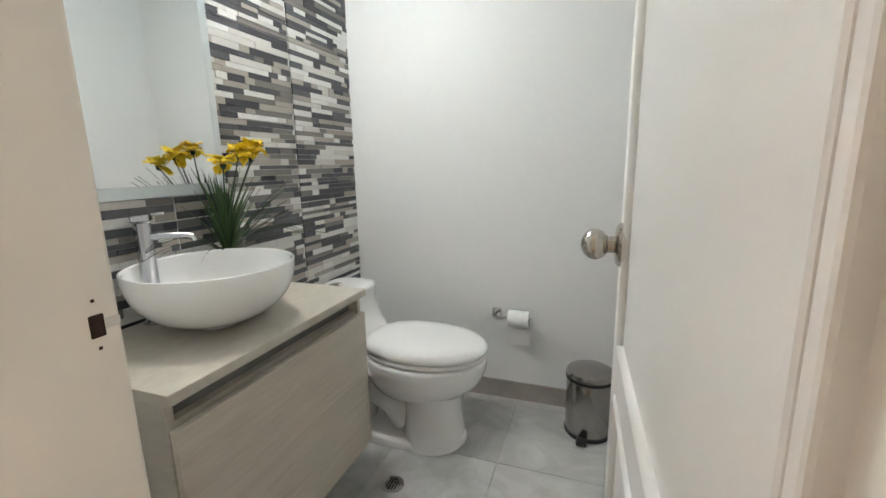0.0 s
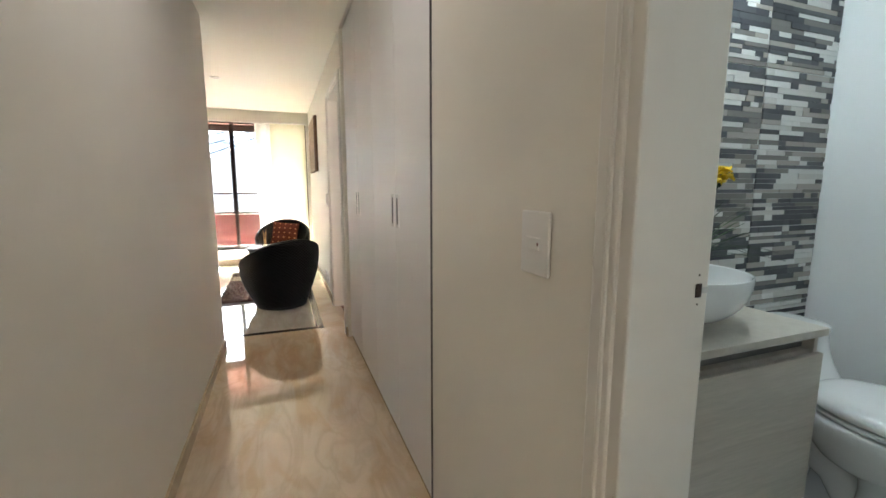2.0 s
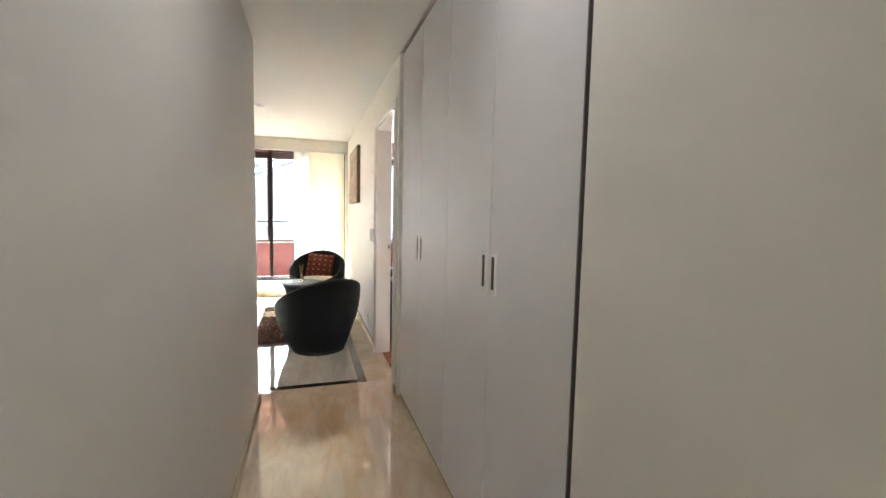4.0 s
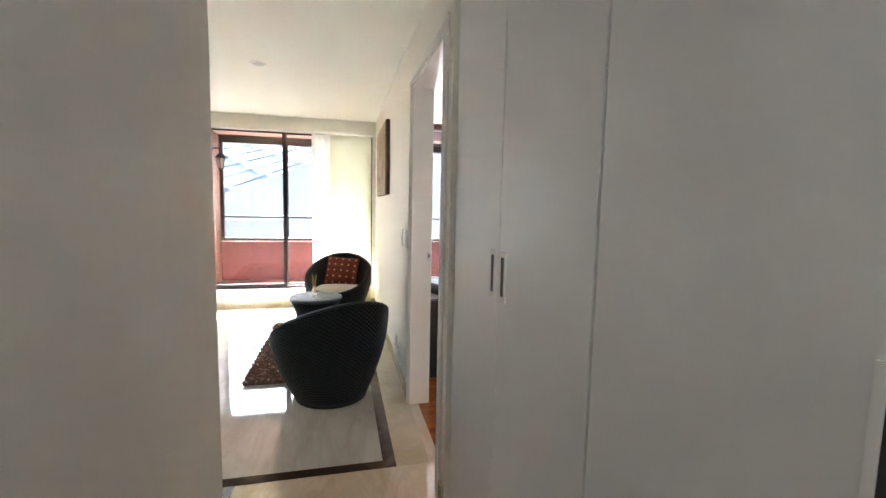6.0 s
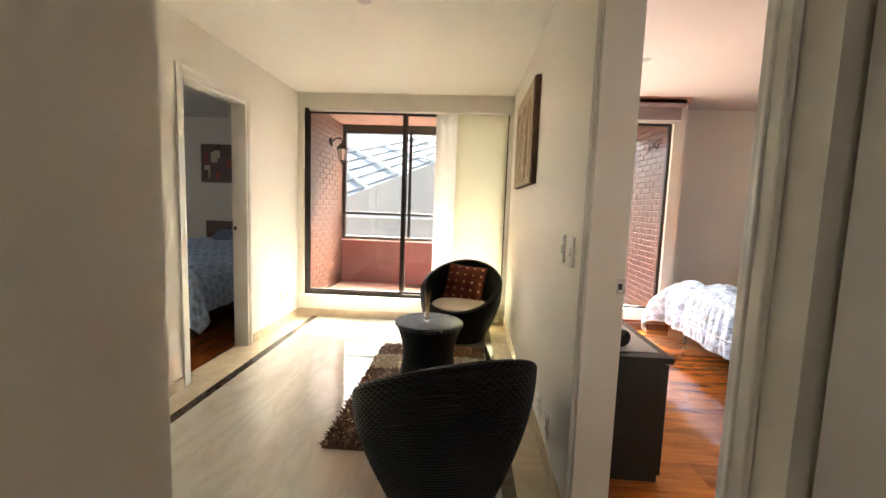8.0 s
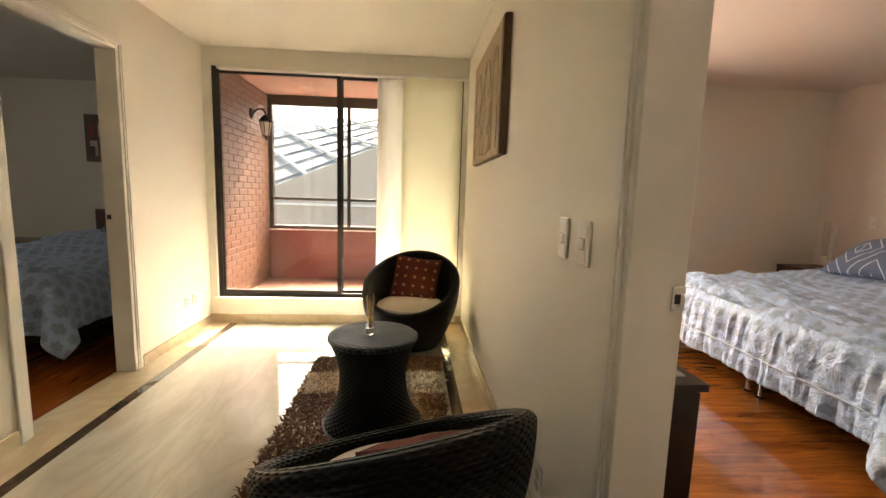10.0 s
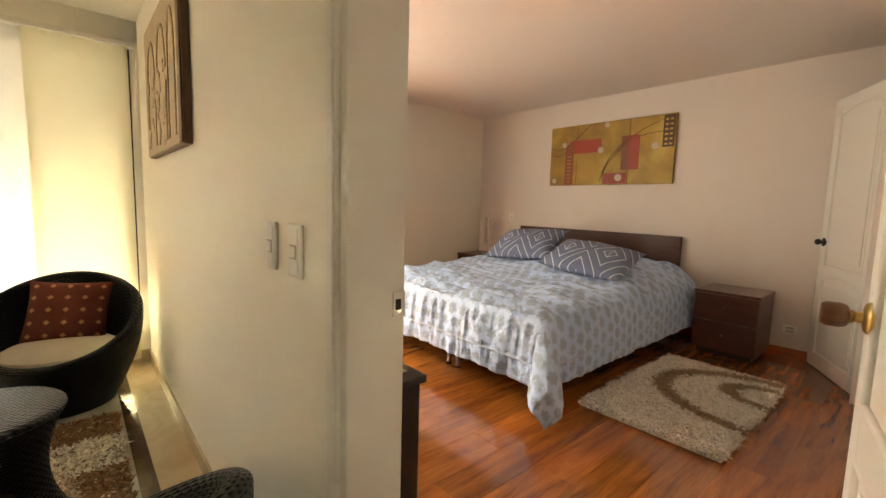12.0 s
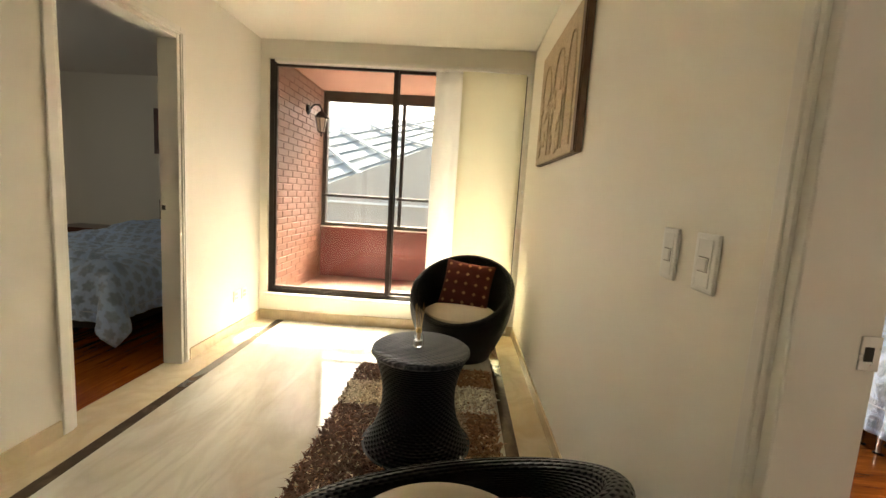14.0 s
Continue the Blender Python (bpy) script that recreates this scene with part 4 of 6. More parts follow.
# ---- door leaves ----
def panel_door(name, width, height, label, m, knob_z, knob, stile=0.085, hinges=True, arched=False, paint=None, rail=(0.70, 0.82)):
    """A leaf from the hinge at local y 0 to y width; its room face looks to local -x."""
    ob = thing(name, label, "door")
    t = 0.036
    st, body = 0.085, paint or TRIM
    zs = [0.008, 0.12, *rail, height - 0.13, height]
    dip = 0.009 if stile > 0.03 else 0.005
    part("leaf", slab(dip, t, 0.002, width, 0.008, height, 0.003), body, ob)
    part("stile", slab(0, 0.009, width - st, width, 0.008, height, 0.0025), body, ob)
    if stile > 0.03:
        part("stile", slab(0, 0.009, 0.002, stile, 0.008, height, 0.0025), body, ob)
    for a, b in ((zs[0], zs[1]), (zs[2], zs[3]), (zs[4] + (0.05 if arched else 0), zs[5])):
        part("rail", slab(0, 0.009, stile if stile > 0.03 else 0.002, width - st, a, b, 0.0025), body, ob)

    def panel(z0, z1):
        y0, y1 = (stile if stile > 0.03 else 0.012), width - st
        pts = [(y0, z0), (y1, z0), (y1, z1)]
        if arched:
            pts += [(y1 - (y1 - y0) * i / 8, z1 + 0.05 * math.sin(math.pi * i / 8)) for i in range(1, 8)]
        pts += [(y0, z1), (y0, z0)] if stile > 0.03 else [(y0, z1)]
        part("moulding", tube([(0.006, y, z) for y, z in pts], 0.011, 10), body, ob, "rounded panel moulding", smooth=True)
        part("panel", slab(0.003, 0.010, y0 + (0.045 if stile > 0.03 else 0.0), y1 - 0.045, z0 + 0.045, z1 - 0.045, 0.004), body, ob)

    panel(zs[3], zs[4])
    panel(zs[1], zs[2])
    kx = part("knob", lathe([(0.034, 0.0), (0.034, 0.006), (0.029, 0.011), (0.013, 0.014), (0.0115, 0.026), (0.015, 0.030)] + ([(0.014, 0.034), (0, 0.035)] if knob[2] else [(0.0240 * math.sin(a), 0.0395 - 0.0215 * math.cos(a) + 0.002) for a in [0.62 + 0.168 * i for i in range(15)]] + [(0, 0.063)]), 32), knob[0], ob, knob[1], smooth=True)
    kx.matrix_local = pose(0, width - 0.062, knob_z, 0, -90, 0)
    k2 = part("knob", lathe([(0.034, 0.0), (0.034, 0.007), (0.012, 0.014), (0.011, 0.03), (0.025, 0.044), (0.027, 0.056), (0.014, 0.072), (0, 0.073)], 24), knob[0], ob, knob[1], smooth=True)
    k2.matrix_local = pose(t, width - 0.062, knob_z, 0, 90, 0)
    if knob[2]:
        part("grip", lathe([(0, 0.0345), (0.017, 0.0345), (0.0235, 0.039), (0.0265, 0.050), (0.0262, 0.072), (0.022, 0.080), (0, 0.082)], 28), knob[2], kx, "turned wooden grip", smooth=True)
    for z in (0.25, 1.05, 1.8) if hinges else ():
        part("hinge", tube([(-0.004, -0.004, z - 0.04), (-0.004, -0.004, z + 0.04)], 0.006, 8), STEEL, ob)
    ob.matrix_world = m
    return ob


GRIPWOOD = planks("turned walnut", (0.19, 0.075, 0.03), (0.10, 0.035, 0.015), 0.3, (10, 10, 3), coat=0.3)
panel_door("door_leaf", 0.60, 2.02, "white panelled bathroom door standing open with a steel knob", pose(0.238, 0.388, 0, 0, 0, 2.3), 1.08, (plain("polished nickel", (0.50, 0.47, 0.43), 0.16, 1.0, vary=0.05, bump=0.0), "polished nickel round knob", None), 0.006, False, paint=DOORWHITE, rail=(0.835, 0.925))
panel_door("door_leaf", 0.79, 2.05, "cream panelled bedroom door standing open with a brass and wood knob", pose(-3.395, 0.482, 0, 0, 0, 11.5), 1.0, (BRASS, "brass knob", GRIPWOOD))
panel_door("door_leaf", 0.70, 2.09, "white panelled inner door ajar beside the nightstand", pose(-3.715, 3.845, 0, 0, 0, 28.5), 1.0, (BLACK, "dark bronze knob", None), arched=True)

# ---- bathroom ----
ALUGREY = plain("grey aluminium channel", (0.22, 0.21, 0.20), 0.4, 0.6, vary=0.06, bump=0.02)
vn = thing("vanity", "pale ash wall-hung vanity cabinet with a finger groove", "cabinet", (-1.058, 0.765, 0))
for name_, dims in (("side_panel", (0, 0.435, 0.004, 0.022, 0.165, 0.742)), ("side_panel", (0, 0.435, 0.741, 0.759, 0.165, 0.742)), ("bottom_panel", (0, 0.435, 0.022, 0.741, 0.165, 0.183)), ("back_panel", (0, 0.015, 0.022, 0.741, 0.183, 0.742)), ("rail", (0.02, 0.425, 0.022, 0.741, 0.60, 0.69))):
    part(name_, boxes(dims), ASHWOOD, vn)
part("drawer_front", slab(0.438, 0.456, 0.006, 0.757, 0.162, 0.684, 0.002), ASHWOOD, vn)
part("groove", boxes((0.385, 0.40, 0.022, 0.741, 0.69, 0.742)), ALUGREY, vn, "grey aluminium finger groove")
ct = single("vanity_counter", slab(-1.058, -0.598, 0.762, 1.53, 0.744, 0.770, 0.002), COUNTER, "pale beige stone-look counter on the vanity", "counter")

basin = thing("vessel_basin", "round white ceramic vessel basin on the counter", "basin", (-0.832, 1.108, 0.7505))
outer_bowl = [(0.2175 * (1 - ((0.195 - z) / 0.170) ** 2.3) ** (1 / 2.3) if z > 0.0252 else 0.05, z) for z in (0.0255, 0.027, 0.031, 0.038, 0.050, 0.066, 0.086, 0.108, 0.132, 0.158, 0.178, 0.193)]
inner_bowl = [(0.2095 * (1 - ((0.195 - z) / 0.158) ** 2.3) ** (1 / 2.3), z) for z in (0.193, 0.175, 0.15, 0.12, 0.09, 0.066, 0.050, 0.042, 0.0385)]
part("bowl", lathe([(0, 0.020), (0.058, 0.020), (0.060, 0.0262)] + [p for p in outer_bowl if p[0] > 0.060] + [(0.2170, 0.1965), (0.2135, 0.1975)] + inner_bowl + [(0, 0.037)], 80), CERAMIC, basin, smooth=True)
part("drain", lathe([(0.022, 0.036), (0.026, 0.040), (0.012, 0.044), (0, 0.044)], 24), CHROME, basin, smooth=True)

fc = thing("basin_faucet", "squat chrome single-lever basin faucet behind the bowl", "faucet", (-1.018, 1.056, 0.7705))
part("body", lathe([(0.033, 0.0), (0.033, 0.006), (0.022, 0.012), (0.0215, 0.20), (0.023, 0.25), (0.023, 0.285), (0.021, 0.290), (0, 0.291)], 32), CHROME, fc, smooth=True)
part("spout", tube([(0.010, 0.006, 0.250), (0.045, 0.035, 0.252), (0.082, 0.066, 0.250), (0.094, 0.076, 0.246), (0.098, 0.079, 0.232)], [0.012, 0.009, 0.0075, 0.0075, 0.007], 16), CHROME, fc, smooth=True)
lv = part("lever", slab(-0.023, 0.025, -0.021, 0.021, 0, 0.020, 0.006, 3), CHROME, fc, smooth=True)
lv.matrix_local = pose(0, 0, 0.293, 0, -4, 38)
part("lever_tip", slab(0.026, 0.062, -0.009, 0.009, 0.014, 0.022, 0.003, 3), CHROME, lv, smooth=True)

GREEN = plain("artificial leaf green", (0.03, 0.085, 0.018), 0.45, vary=0.3, scale=30, bump=0.05)
DGREEN = plain("dark stem green", (0.012, 0.03, 0.011), 0.5, vary=0.25, scale=30, bump=0.05)
YELLOW = plain("yellow petal", (0.88, 0.56, 0.010), 0.6, vary=0.22, scale=40, bump=0.05)
fp = thing("flower_pot", "artificial plant with yellow flowers in a small pot behind the basin", "plant", (-1.0, 1.322, 0.7705))
part("pot", lathe([(0, 0), (0.024, 0.0), (0.031, 0.13), (0.032, 0.14), (0.028, 0.14), (0.027, 0.125), (0, 0.125)], 24), CERAMIC, fp, smooth=True)
rg = random.Random(4)
for k in range(110):
    a, h, out = rg.uniform(0, 6.283), rg.uniform(0.16, 0.35), rg.uniform(0.05, 0.24)
    arch = k % 8 == 0
    if arch:
        a = rg.choice((1.0, 1.35, 1.7, -1.0, -1.4, -1.6)) + rg.uniform(-0.15, 0.15)
        h, out = rg.uniform(0.16, 0.24), rg.uniform(0.20, 0.36)
    if math.cos(a) < -0.2:
        out *= 0.22
    w = rg.uniform(0.0042, 0.0075) * (0.5 if arch else 1)
    bm = bmesh.new()
    prev = None
    for i in range(9):
        s = i / 8
        c = Vector((math.cos(a) * out * s ** 1.5, math.sin(a) * out * s ** 1.5, 0.12 + h * (s - (0.62 if arch else 0.08) * s ** 3)))
        side = Vector((-math.sin(a), math.cos(a), 0)) * w * (1 - s ** 2.5) + Vector((0, 0, 0.0006))
        row = [bm.verts.new(c - side), bm.verts.new(c + Vector((0, 0, -0.0015))), bm.verts.new(c + side)]
        if prev:
            bm.faces.new((prev[0], prev[1], row[1], row[0]))
            bm.faces.new((prev[1], prev[2], row[2], row[1]))
        prev = row
    part("leaf", bm, DGREEN if arch or k % 3 == 0 else GREEN, fp, smooth=True, recalc=False)
for bx, by, bz in ((0.10, -0.075, 0.442), (0.105, -0.015, 0.476), (0.10, 0.060, 0.492), (0.12, 0.020, 0.462)):
    part("stem", tube([(0, 0, 0.12), (bx * 0.3, by * 0.3, 0.3), (bx, by, bz)], 0.0022, 6), DGREEN, fp)
    part("calyx", lathe([(0, -0.012), (0.007, -0.006), (0.010, 0.006), (0, 0.008)], 8, (bx, by, bz)), DGREEN, fp, smooth=True)
    fl = part("flower", lathe([(0, 0), (0.006, 0.004), (0.008, 0.012), (0, 0.016)], 8, (bx, by, bz)), YELLOW, fp, "ruffled yellow flower", smooth=True)
    for p in range(13):
        a = p * 0.698 * 1.3 + rg.uniform(-0.3, 0.3)
        ln, up, wd = rg.uniform(0.028, 0.044), rg.uniform(-0.020, 0.042), rg.uniform(0.034, 0.050)
        pb = grid(6, 6, lambda u, v: Vector((bx + math.cos(a) * ln * v - math.sin(a) * (u - 0.5) * wd * math.sin(0.4 + v * 2.3), by + math.sin(a) * ln * v + math.cos(a) * (u - 0.5) * wd * math.sin(0.4 + v * 2.3), bz + 0.008 + up * v ** 0.8 - 0.012 * v ** 3 + 0.005 * v * math.sin(u * 11 + p))))
        part("petal", pb, YELLOW, fl, smooth=True, recalc=False)

mirror_mat = plain("mirror silver", (0.9, 0.92, 0.91), 0.015, 1.0, vary=0.0, bump=0)
FROST = plain("frosted mirror edge", (0.62, 0.66, 0.66), 0.35, 0.7, vary=0.04, bump=0.02)
mr = thing("wall_mirror", "frameless wall mirror with a frosted edge band", "mirror", (-1.0485, 0.55, 1.125))
part("band", slab(0, 0.010, 0, 0.83, 0, 1.0, 0.002), FROST, mr, "frosted edge band")
part("silver", boxes((0.0104, 0.0114, 0.03, 0.80, 0.035, 0.965)), mirror_mat, mr)

# one-piece toilet, its front towards local +x
tl = thing("toilet", "white one-piece ceramic toilet with its lid closed", "toilet", (-1.055, 1.845, 0))


def oval(cx, rx, ry, a):
    c, s = math.cos(a), math.sin(a)
    return cx + rx * (c if c > 0 else c * 0.86), ry * math.copysign(abs(s) ** 0.9, s)


def loft(rows, seg=64, cap=False):
    """Rows of (centre x, half length, half width, height), bottom to top, as smooth ovals."""
    def fn(u, v):
        f = v * (len(rows) - 1)
        i = min(len(rows) - 2, int(f))
        k = f - i
        p = [rows[max(0, min(len(rows) - 1, i + d))] for d in (-1, 0, 1, 2)]
        c = [0.5 * (2 * p[1][q] + (p[2][q] - p[0][q]) * k + (2 * p[0][q] - 5 * p[1][q] + 4 * p[2][q] - p[3][q]) * k * k + (3 * p[1][q] - p[0][q] - 3 * p[2][q] + p[3][q]) * k ** 3) for q in range(4)]
        x, y = oval(c[0], c[1], c[2], 6.283185 * u)
        return Vector((x, y, c[3]))
    bm = grid(seg, 4 * len(rows), fn, True)
    if cap:
        bmesh.ops.holes_fill(bm, edges=[e for e in bm.edges if e.is_boundary])
    return bm


# foot, front column and a recessed trapway behind it
part("foot", loft([(0.42, 0.315, 0.150, 0.0), (0.42, 0.316, 0.152, 0.012), (0.42, 0.310, 0.146, 0.030), (0.43, 0.285, 0.125, 0.040)], cap=True), CERAMIC, tl, smooth=True)
part("pedestal", loft([(0.575, 0.155, 0.152, 0.0), (0.575, 0.150, 0.146, 0.03), (0.578, 0.138, 0.138, 0.09), (0.58, 0.134, 0.136, 0.16), (0.575, 0.150, 0.145, 0.22), (0.56, 0.190, 0.158, 0.27)]), CERAMIC, tl, smooth=True)
part("trapway", tube([(0.20, 0.0, 0.03), (0.22, 0.0, 0.14), (0.30, 0.0, 0.20), (0.40, 0.0, 0.15), (0.46, 0.0, 0.06)], [0.085, 0.09, 0.085, 0.08, 0.08], 24), CERAMIC, tl, smooth=True)
part("rim", loft([(0.50, 0.150, 0.110, 0.205), (0.51, 0.215, 0.150, 0.235), (0.52, 0.268, 0.180, 0.285), (0.525, 0.292, 0.194, 0.335), (0.525, 0.300, 0.198, 0.372), (0.525, 0.297, 0.196, 0.392), (0.525, 0.280, 0.185, 0.400)]), CERAMIC, tl, smooth=True)
part("seat", loft([(0.53, 0.285, 0.188, 0.402), (0.53, 0.293, 0.194, 0.408), (0.53, 0.293, 0.194, 0.418), (0.53, 0.285, 0.187, 0.422)]), CERAMIC, tl, "closed white seat", smooth=True)
part("lid", loft([(0.532, 0.286, 0.188, 0.424), (0.532, 0.296, 0.196, 0.431), (0.532, 0.295, 0.196, 0.448), (0.53, 0.275, 0.183, 0.466), (0.525, 0.23, 0.15, 0.480), (0.52, 0.15, 0.10, 0.488), (0.515, 0.06, 0.04, 0.490)], cap=True), CERAMIC, tl, "domed glossy white lid", smooth=True)


def tank(u, v):
    # swept-back tank that flows into the bowl
    a = 6.283185 * u
    c, s = math.cos(a), math.sin(a)
    depth = 0.140 + 0.20 * (1 - v) ** 2.0
    x = 0.112 + (depth if c > 0 else 0.10) * math.copysign(abs(c) ** 0.55, c)
    return Vector((x, (0.176 + 0.014 * v) * math.copysign(abs(s) ** 0.5, s), 0.33 + 0.292 * v))


part("tank", grid(64, 18, tank, True), CERAMIC, tl, smooth=True)


def tank_cap(u, v):
    # the lid follows the tank's outline and is domed, its front edge well rounded
    p = tank(u, 1.0)
    k = max(0.0, math.cos(max(0.0, v - 0.35) / 0.65 * 1.5708)) ** 0.45
    z = 0.625 + 0.040 * min(1.0, v / 0.35) * 0.45 + 0.024 * math.sin(max(0.0, v - 0.35) / 0.65 * 1.5708)
    return Vector((0.112 + (p.x - 0.112) * 1.02 * k, p.y * 1.02 * k, z))


part("tank_lid", grid(64, 16, tank_cap, True), CERAMIC, tl, "rounded white tank lid", smooth=True)
part("flush_button", lathe([(0.030, -0.003), (0.030, 0.004), (0.024, 0.006), (0, 0.006)], 24, (0.112, 0.0, 0.666)), STEEL, tl, "chrome flush button", smooth=True)
part("bolt_cap", lathe([(0.012, 0), (0.011, 0.008), (0, 0.012)], 12, (0.50, -0.12, 0.0)), BRASS, tl, "small rusty bolt cap", smooth=True)

th = thing("toilet_paper_holder", "chrome wall holder for the toilet paper", "paper holder", (-0.275, 2.2595, 0.464))
part("wall_plate", slab(-0.022, 0.022, -0.012, 0, -0.022, 0.022, 0.003), CHROME, th)
part("arm", tube([(0, -0.01, 0), (0, -0.045, -0.002), (0.012, -0.055, -0.004), (0.17, -0.055, -0.008)], 0.006, 10), CHROME, th, smooth=True)
part("end_stop", lathe([(0, -0.011), (0.010, -0.008), (0.010, 0.008), (0, 0.011)], 14, (0.172, -0.055, -0.008)), CHROME, th, smooth=True)
PAPER = plain("toilet paper", (0.82, 0.81, 0.79), 0.95, vary=0.03, fine=300, bump=0.2)
tp = thing("toilet_paper_roll", "white toilet paper roll with a hanging sheet", "toilet paper", (-0.155, 2.2045, 0.457))
roll = part("roll", lathe([(0.018, -0.05), (0.041, -0.05), (0.042, -0.047), (0.042, 0.047), (0.041, 0.05), (0.018, 0.05)], 32), PAPER, tp, smooth=True)
roll.matrix_local = pose(0, 0, 0, 0, 90, 0)
part("sheet", grid(6, 12, lambda u, v: Vector((-0.049 + 0.098 * u, 0.0425 - 0.006 * v ** 2, -0.150 * v + 0.001 * math.sin(u * 9))), bm=None), PAPER, tp, "hanging paper sheet")

bn = thing("pedal_bin", "small steel pedal bin with a dark lid", "bin", (0.185, 2.09, 0))
part("body", lathe([(0, 0.012), (0.098, 0.012), (0.100, 0.02), (0.100, 0.262), (0.097, 0.268), (0, 0.268)], 48), DARKSTEEL, bn, smooth=True)
part("base_ring", lathe([(0, 0), (0.100, 0), (0.104, 0.006), (0.103, 0.018), (0.098, 0.022), (0, 0.022)], 40), BLACK, bn, smooth=True)
part("collar", lathe([(0.100, 0.262), (0.105, 0.266), (0.105, 0.276), (0.099, 0.279)], 40), BLACK, bn, smooth=True)
part("lid", lathe([(0.103, 0.279), (0.104, 0.288), (0.098, 0.300), (0.07, 0.312), (0, 0.318)], 48), DARKSTEEL, bn, "domed steel lid", smooth=True)
part("pedal", slab(-0.045, 0.0, -0.148, -0.095, 0.012, 0.024, 0.005), BLACK, bn)
dr = thing("floor_drain", "round steel floor drain in the bathroom tiles", "drain", (-0.512, 1.503, 0.0005))
part("ring", lathe([(0.030, 0.0), (0.044, 0.0), (0.044, 0.003), (0.030, 0.0035)], 32), STEEL, dr, smooth=True)
part("well", lathe([(0, 0.0008), (0.030, 0.0008), (0.030, 0.0012), (0, 0.0012)], 24), BLACK, dr)
for k in range(5):
    part("bar", boxes((-0.026 + 0.0115 * k, -0.020 + 0.0115 * k, -0.024, 0.024, 0.0013, 0.003)), STEEL, dr)
vt = thing("wall_vent", "white louvred ventilation grille high on the wall", "vent", (-0.87, 2.2595, 2.10))
part("frame", boxes((-0.11, 0.11, -0.012, 0, 0.075, 0.09), (-0.11, 0.11, -0.012, 0, -0.09, -0.075), (-0.11, -0.095, -0.012, 0, -0.075, 0.075), (0.095, 0.11, -0.012, 0, -0.075, 0.075)), WHITE, vt)
part("backing", boxes((-0.095, 0.095, -0.003, -0.001, -0.075, 0.075)), DARKGAP, vt)
for k in range(6):
    part("slat", boxes((-0.094, 0.094, -0.011, -0.004, -0.068 + 0.025 * k, -0.054 + 0.025 * k)), WHITE, vt)
LAMPGLOW, n_, l_, b_ = shader("lit lamp glass")
b_.inputs["Emission Color"].default_value, b_.inputs["Emission Strength"].default_value = (1, 0.97, 0.92, 1), 2.0
cl = thing("bathroom_ceiling_light", "round white bathroom ceiling light, switched on", "ceiling light", (-0.80, 1.36, 2.35))
part("rim", lathe([(0.105, -0.02), (0.115, -0.018), (0.118, 0.0)], 40), WHITE, cl, smooth=True)
part("diffuser", lathe([(0, -0.0215), (0.104, -0.0195), (0.104, -0.002), (0, -0.002)], 40), LAMPGLOW, cl)

# ---- bedroom ----
bed = thing("bed", "wide bed on a dark base with chrome legs", "bed", (-5.95, 0, 0))
part("base", slab(-0.98, 1.06, 2.02, 4.40, 0.13, 0.30, 0.01), BLACKWOOD, bed)
part("mattress", slab(-0.99, 1.07, 2.0, 4.40, 0.30, 0.555, 0.06, 4), LINEN, bed, smooth=True)
hb = part("headboard", slab(-1.10, 0.88, 4.42, 4.465, 0.20, 0.962, 0.006), DARKWOOD, bed, "dark mahogany headboard")
for x in (-0.44, 0.22):
    part("seam", boxes((x - 0.002, x + 0.002, 4.4175, 4.4205, 0.205, 0.957)), DARKGAP, hb)
for x, y in ((0.92, 2.08), (-0.92, 2.08), (0.14, 2.08), (0.24, 2.08), (0.92, 4.3), (-0.92, 4.3)):
    part("leg", lathe([(0.022, 0.0), (0.024, 0.006), (0.012, 0.012), (0.011, 0.125), (0.018, 0.13), (0, 0.131)], 16, (x, y, 0)), CHROME, bed, "chrome leg", smooth=True)


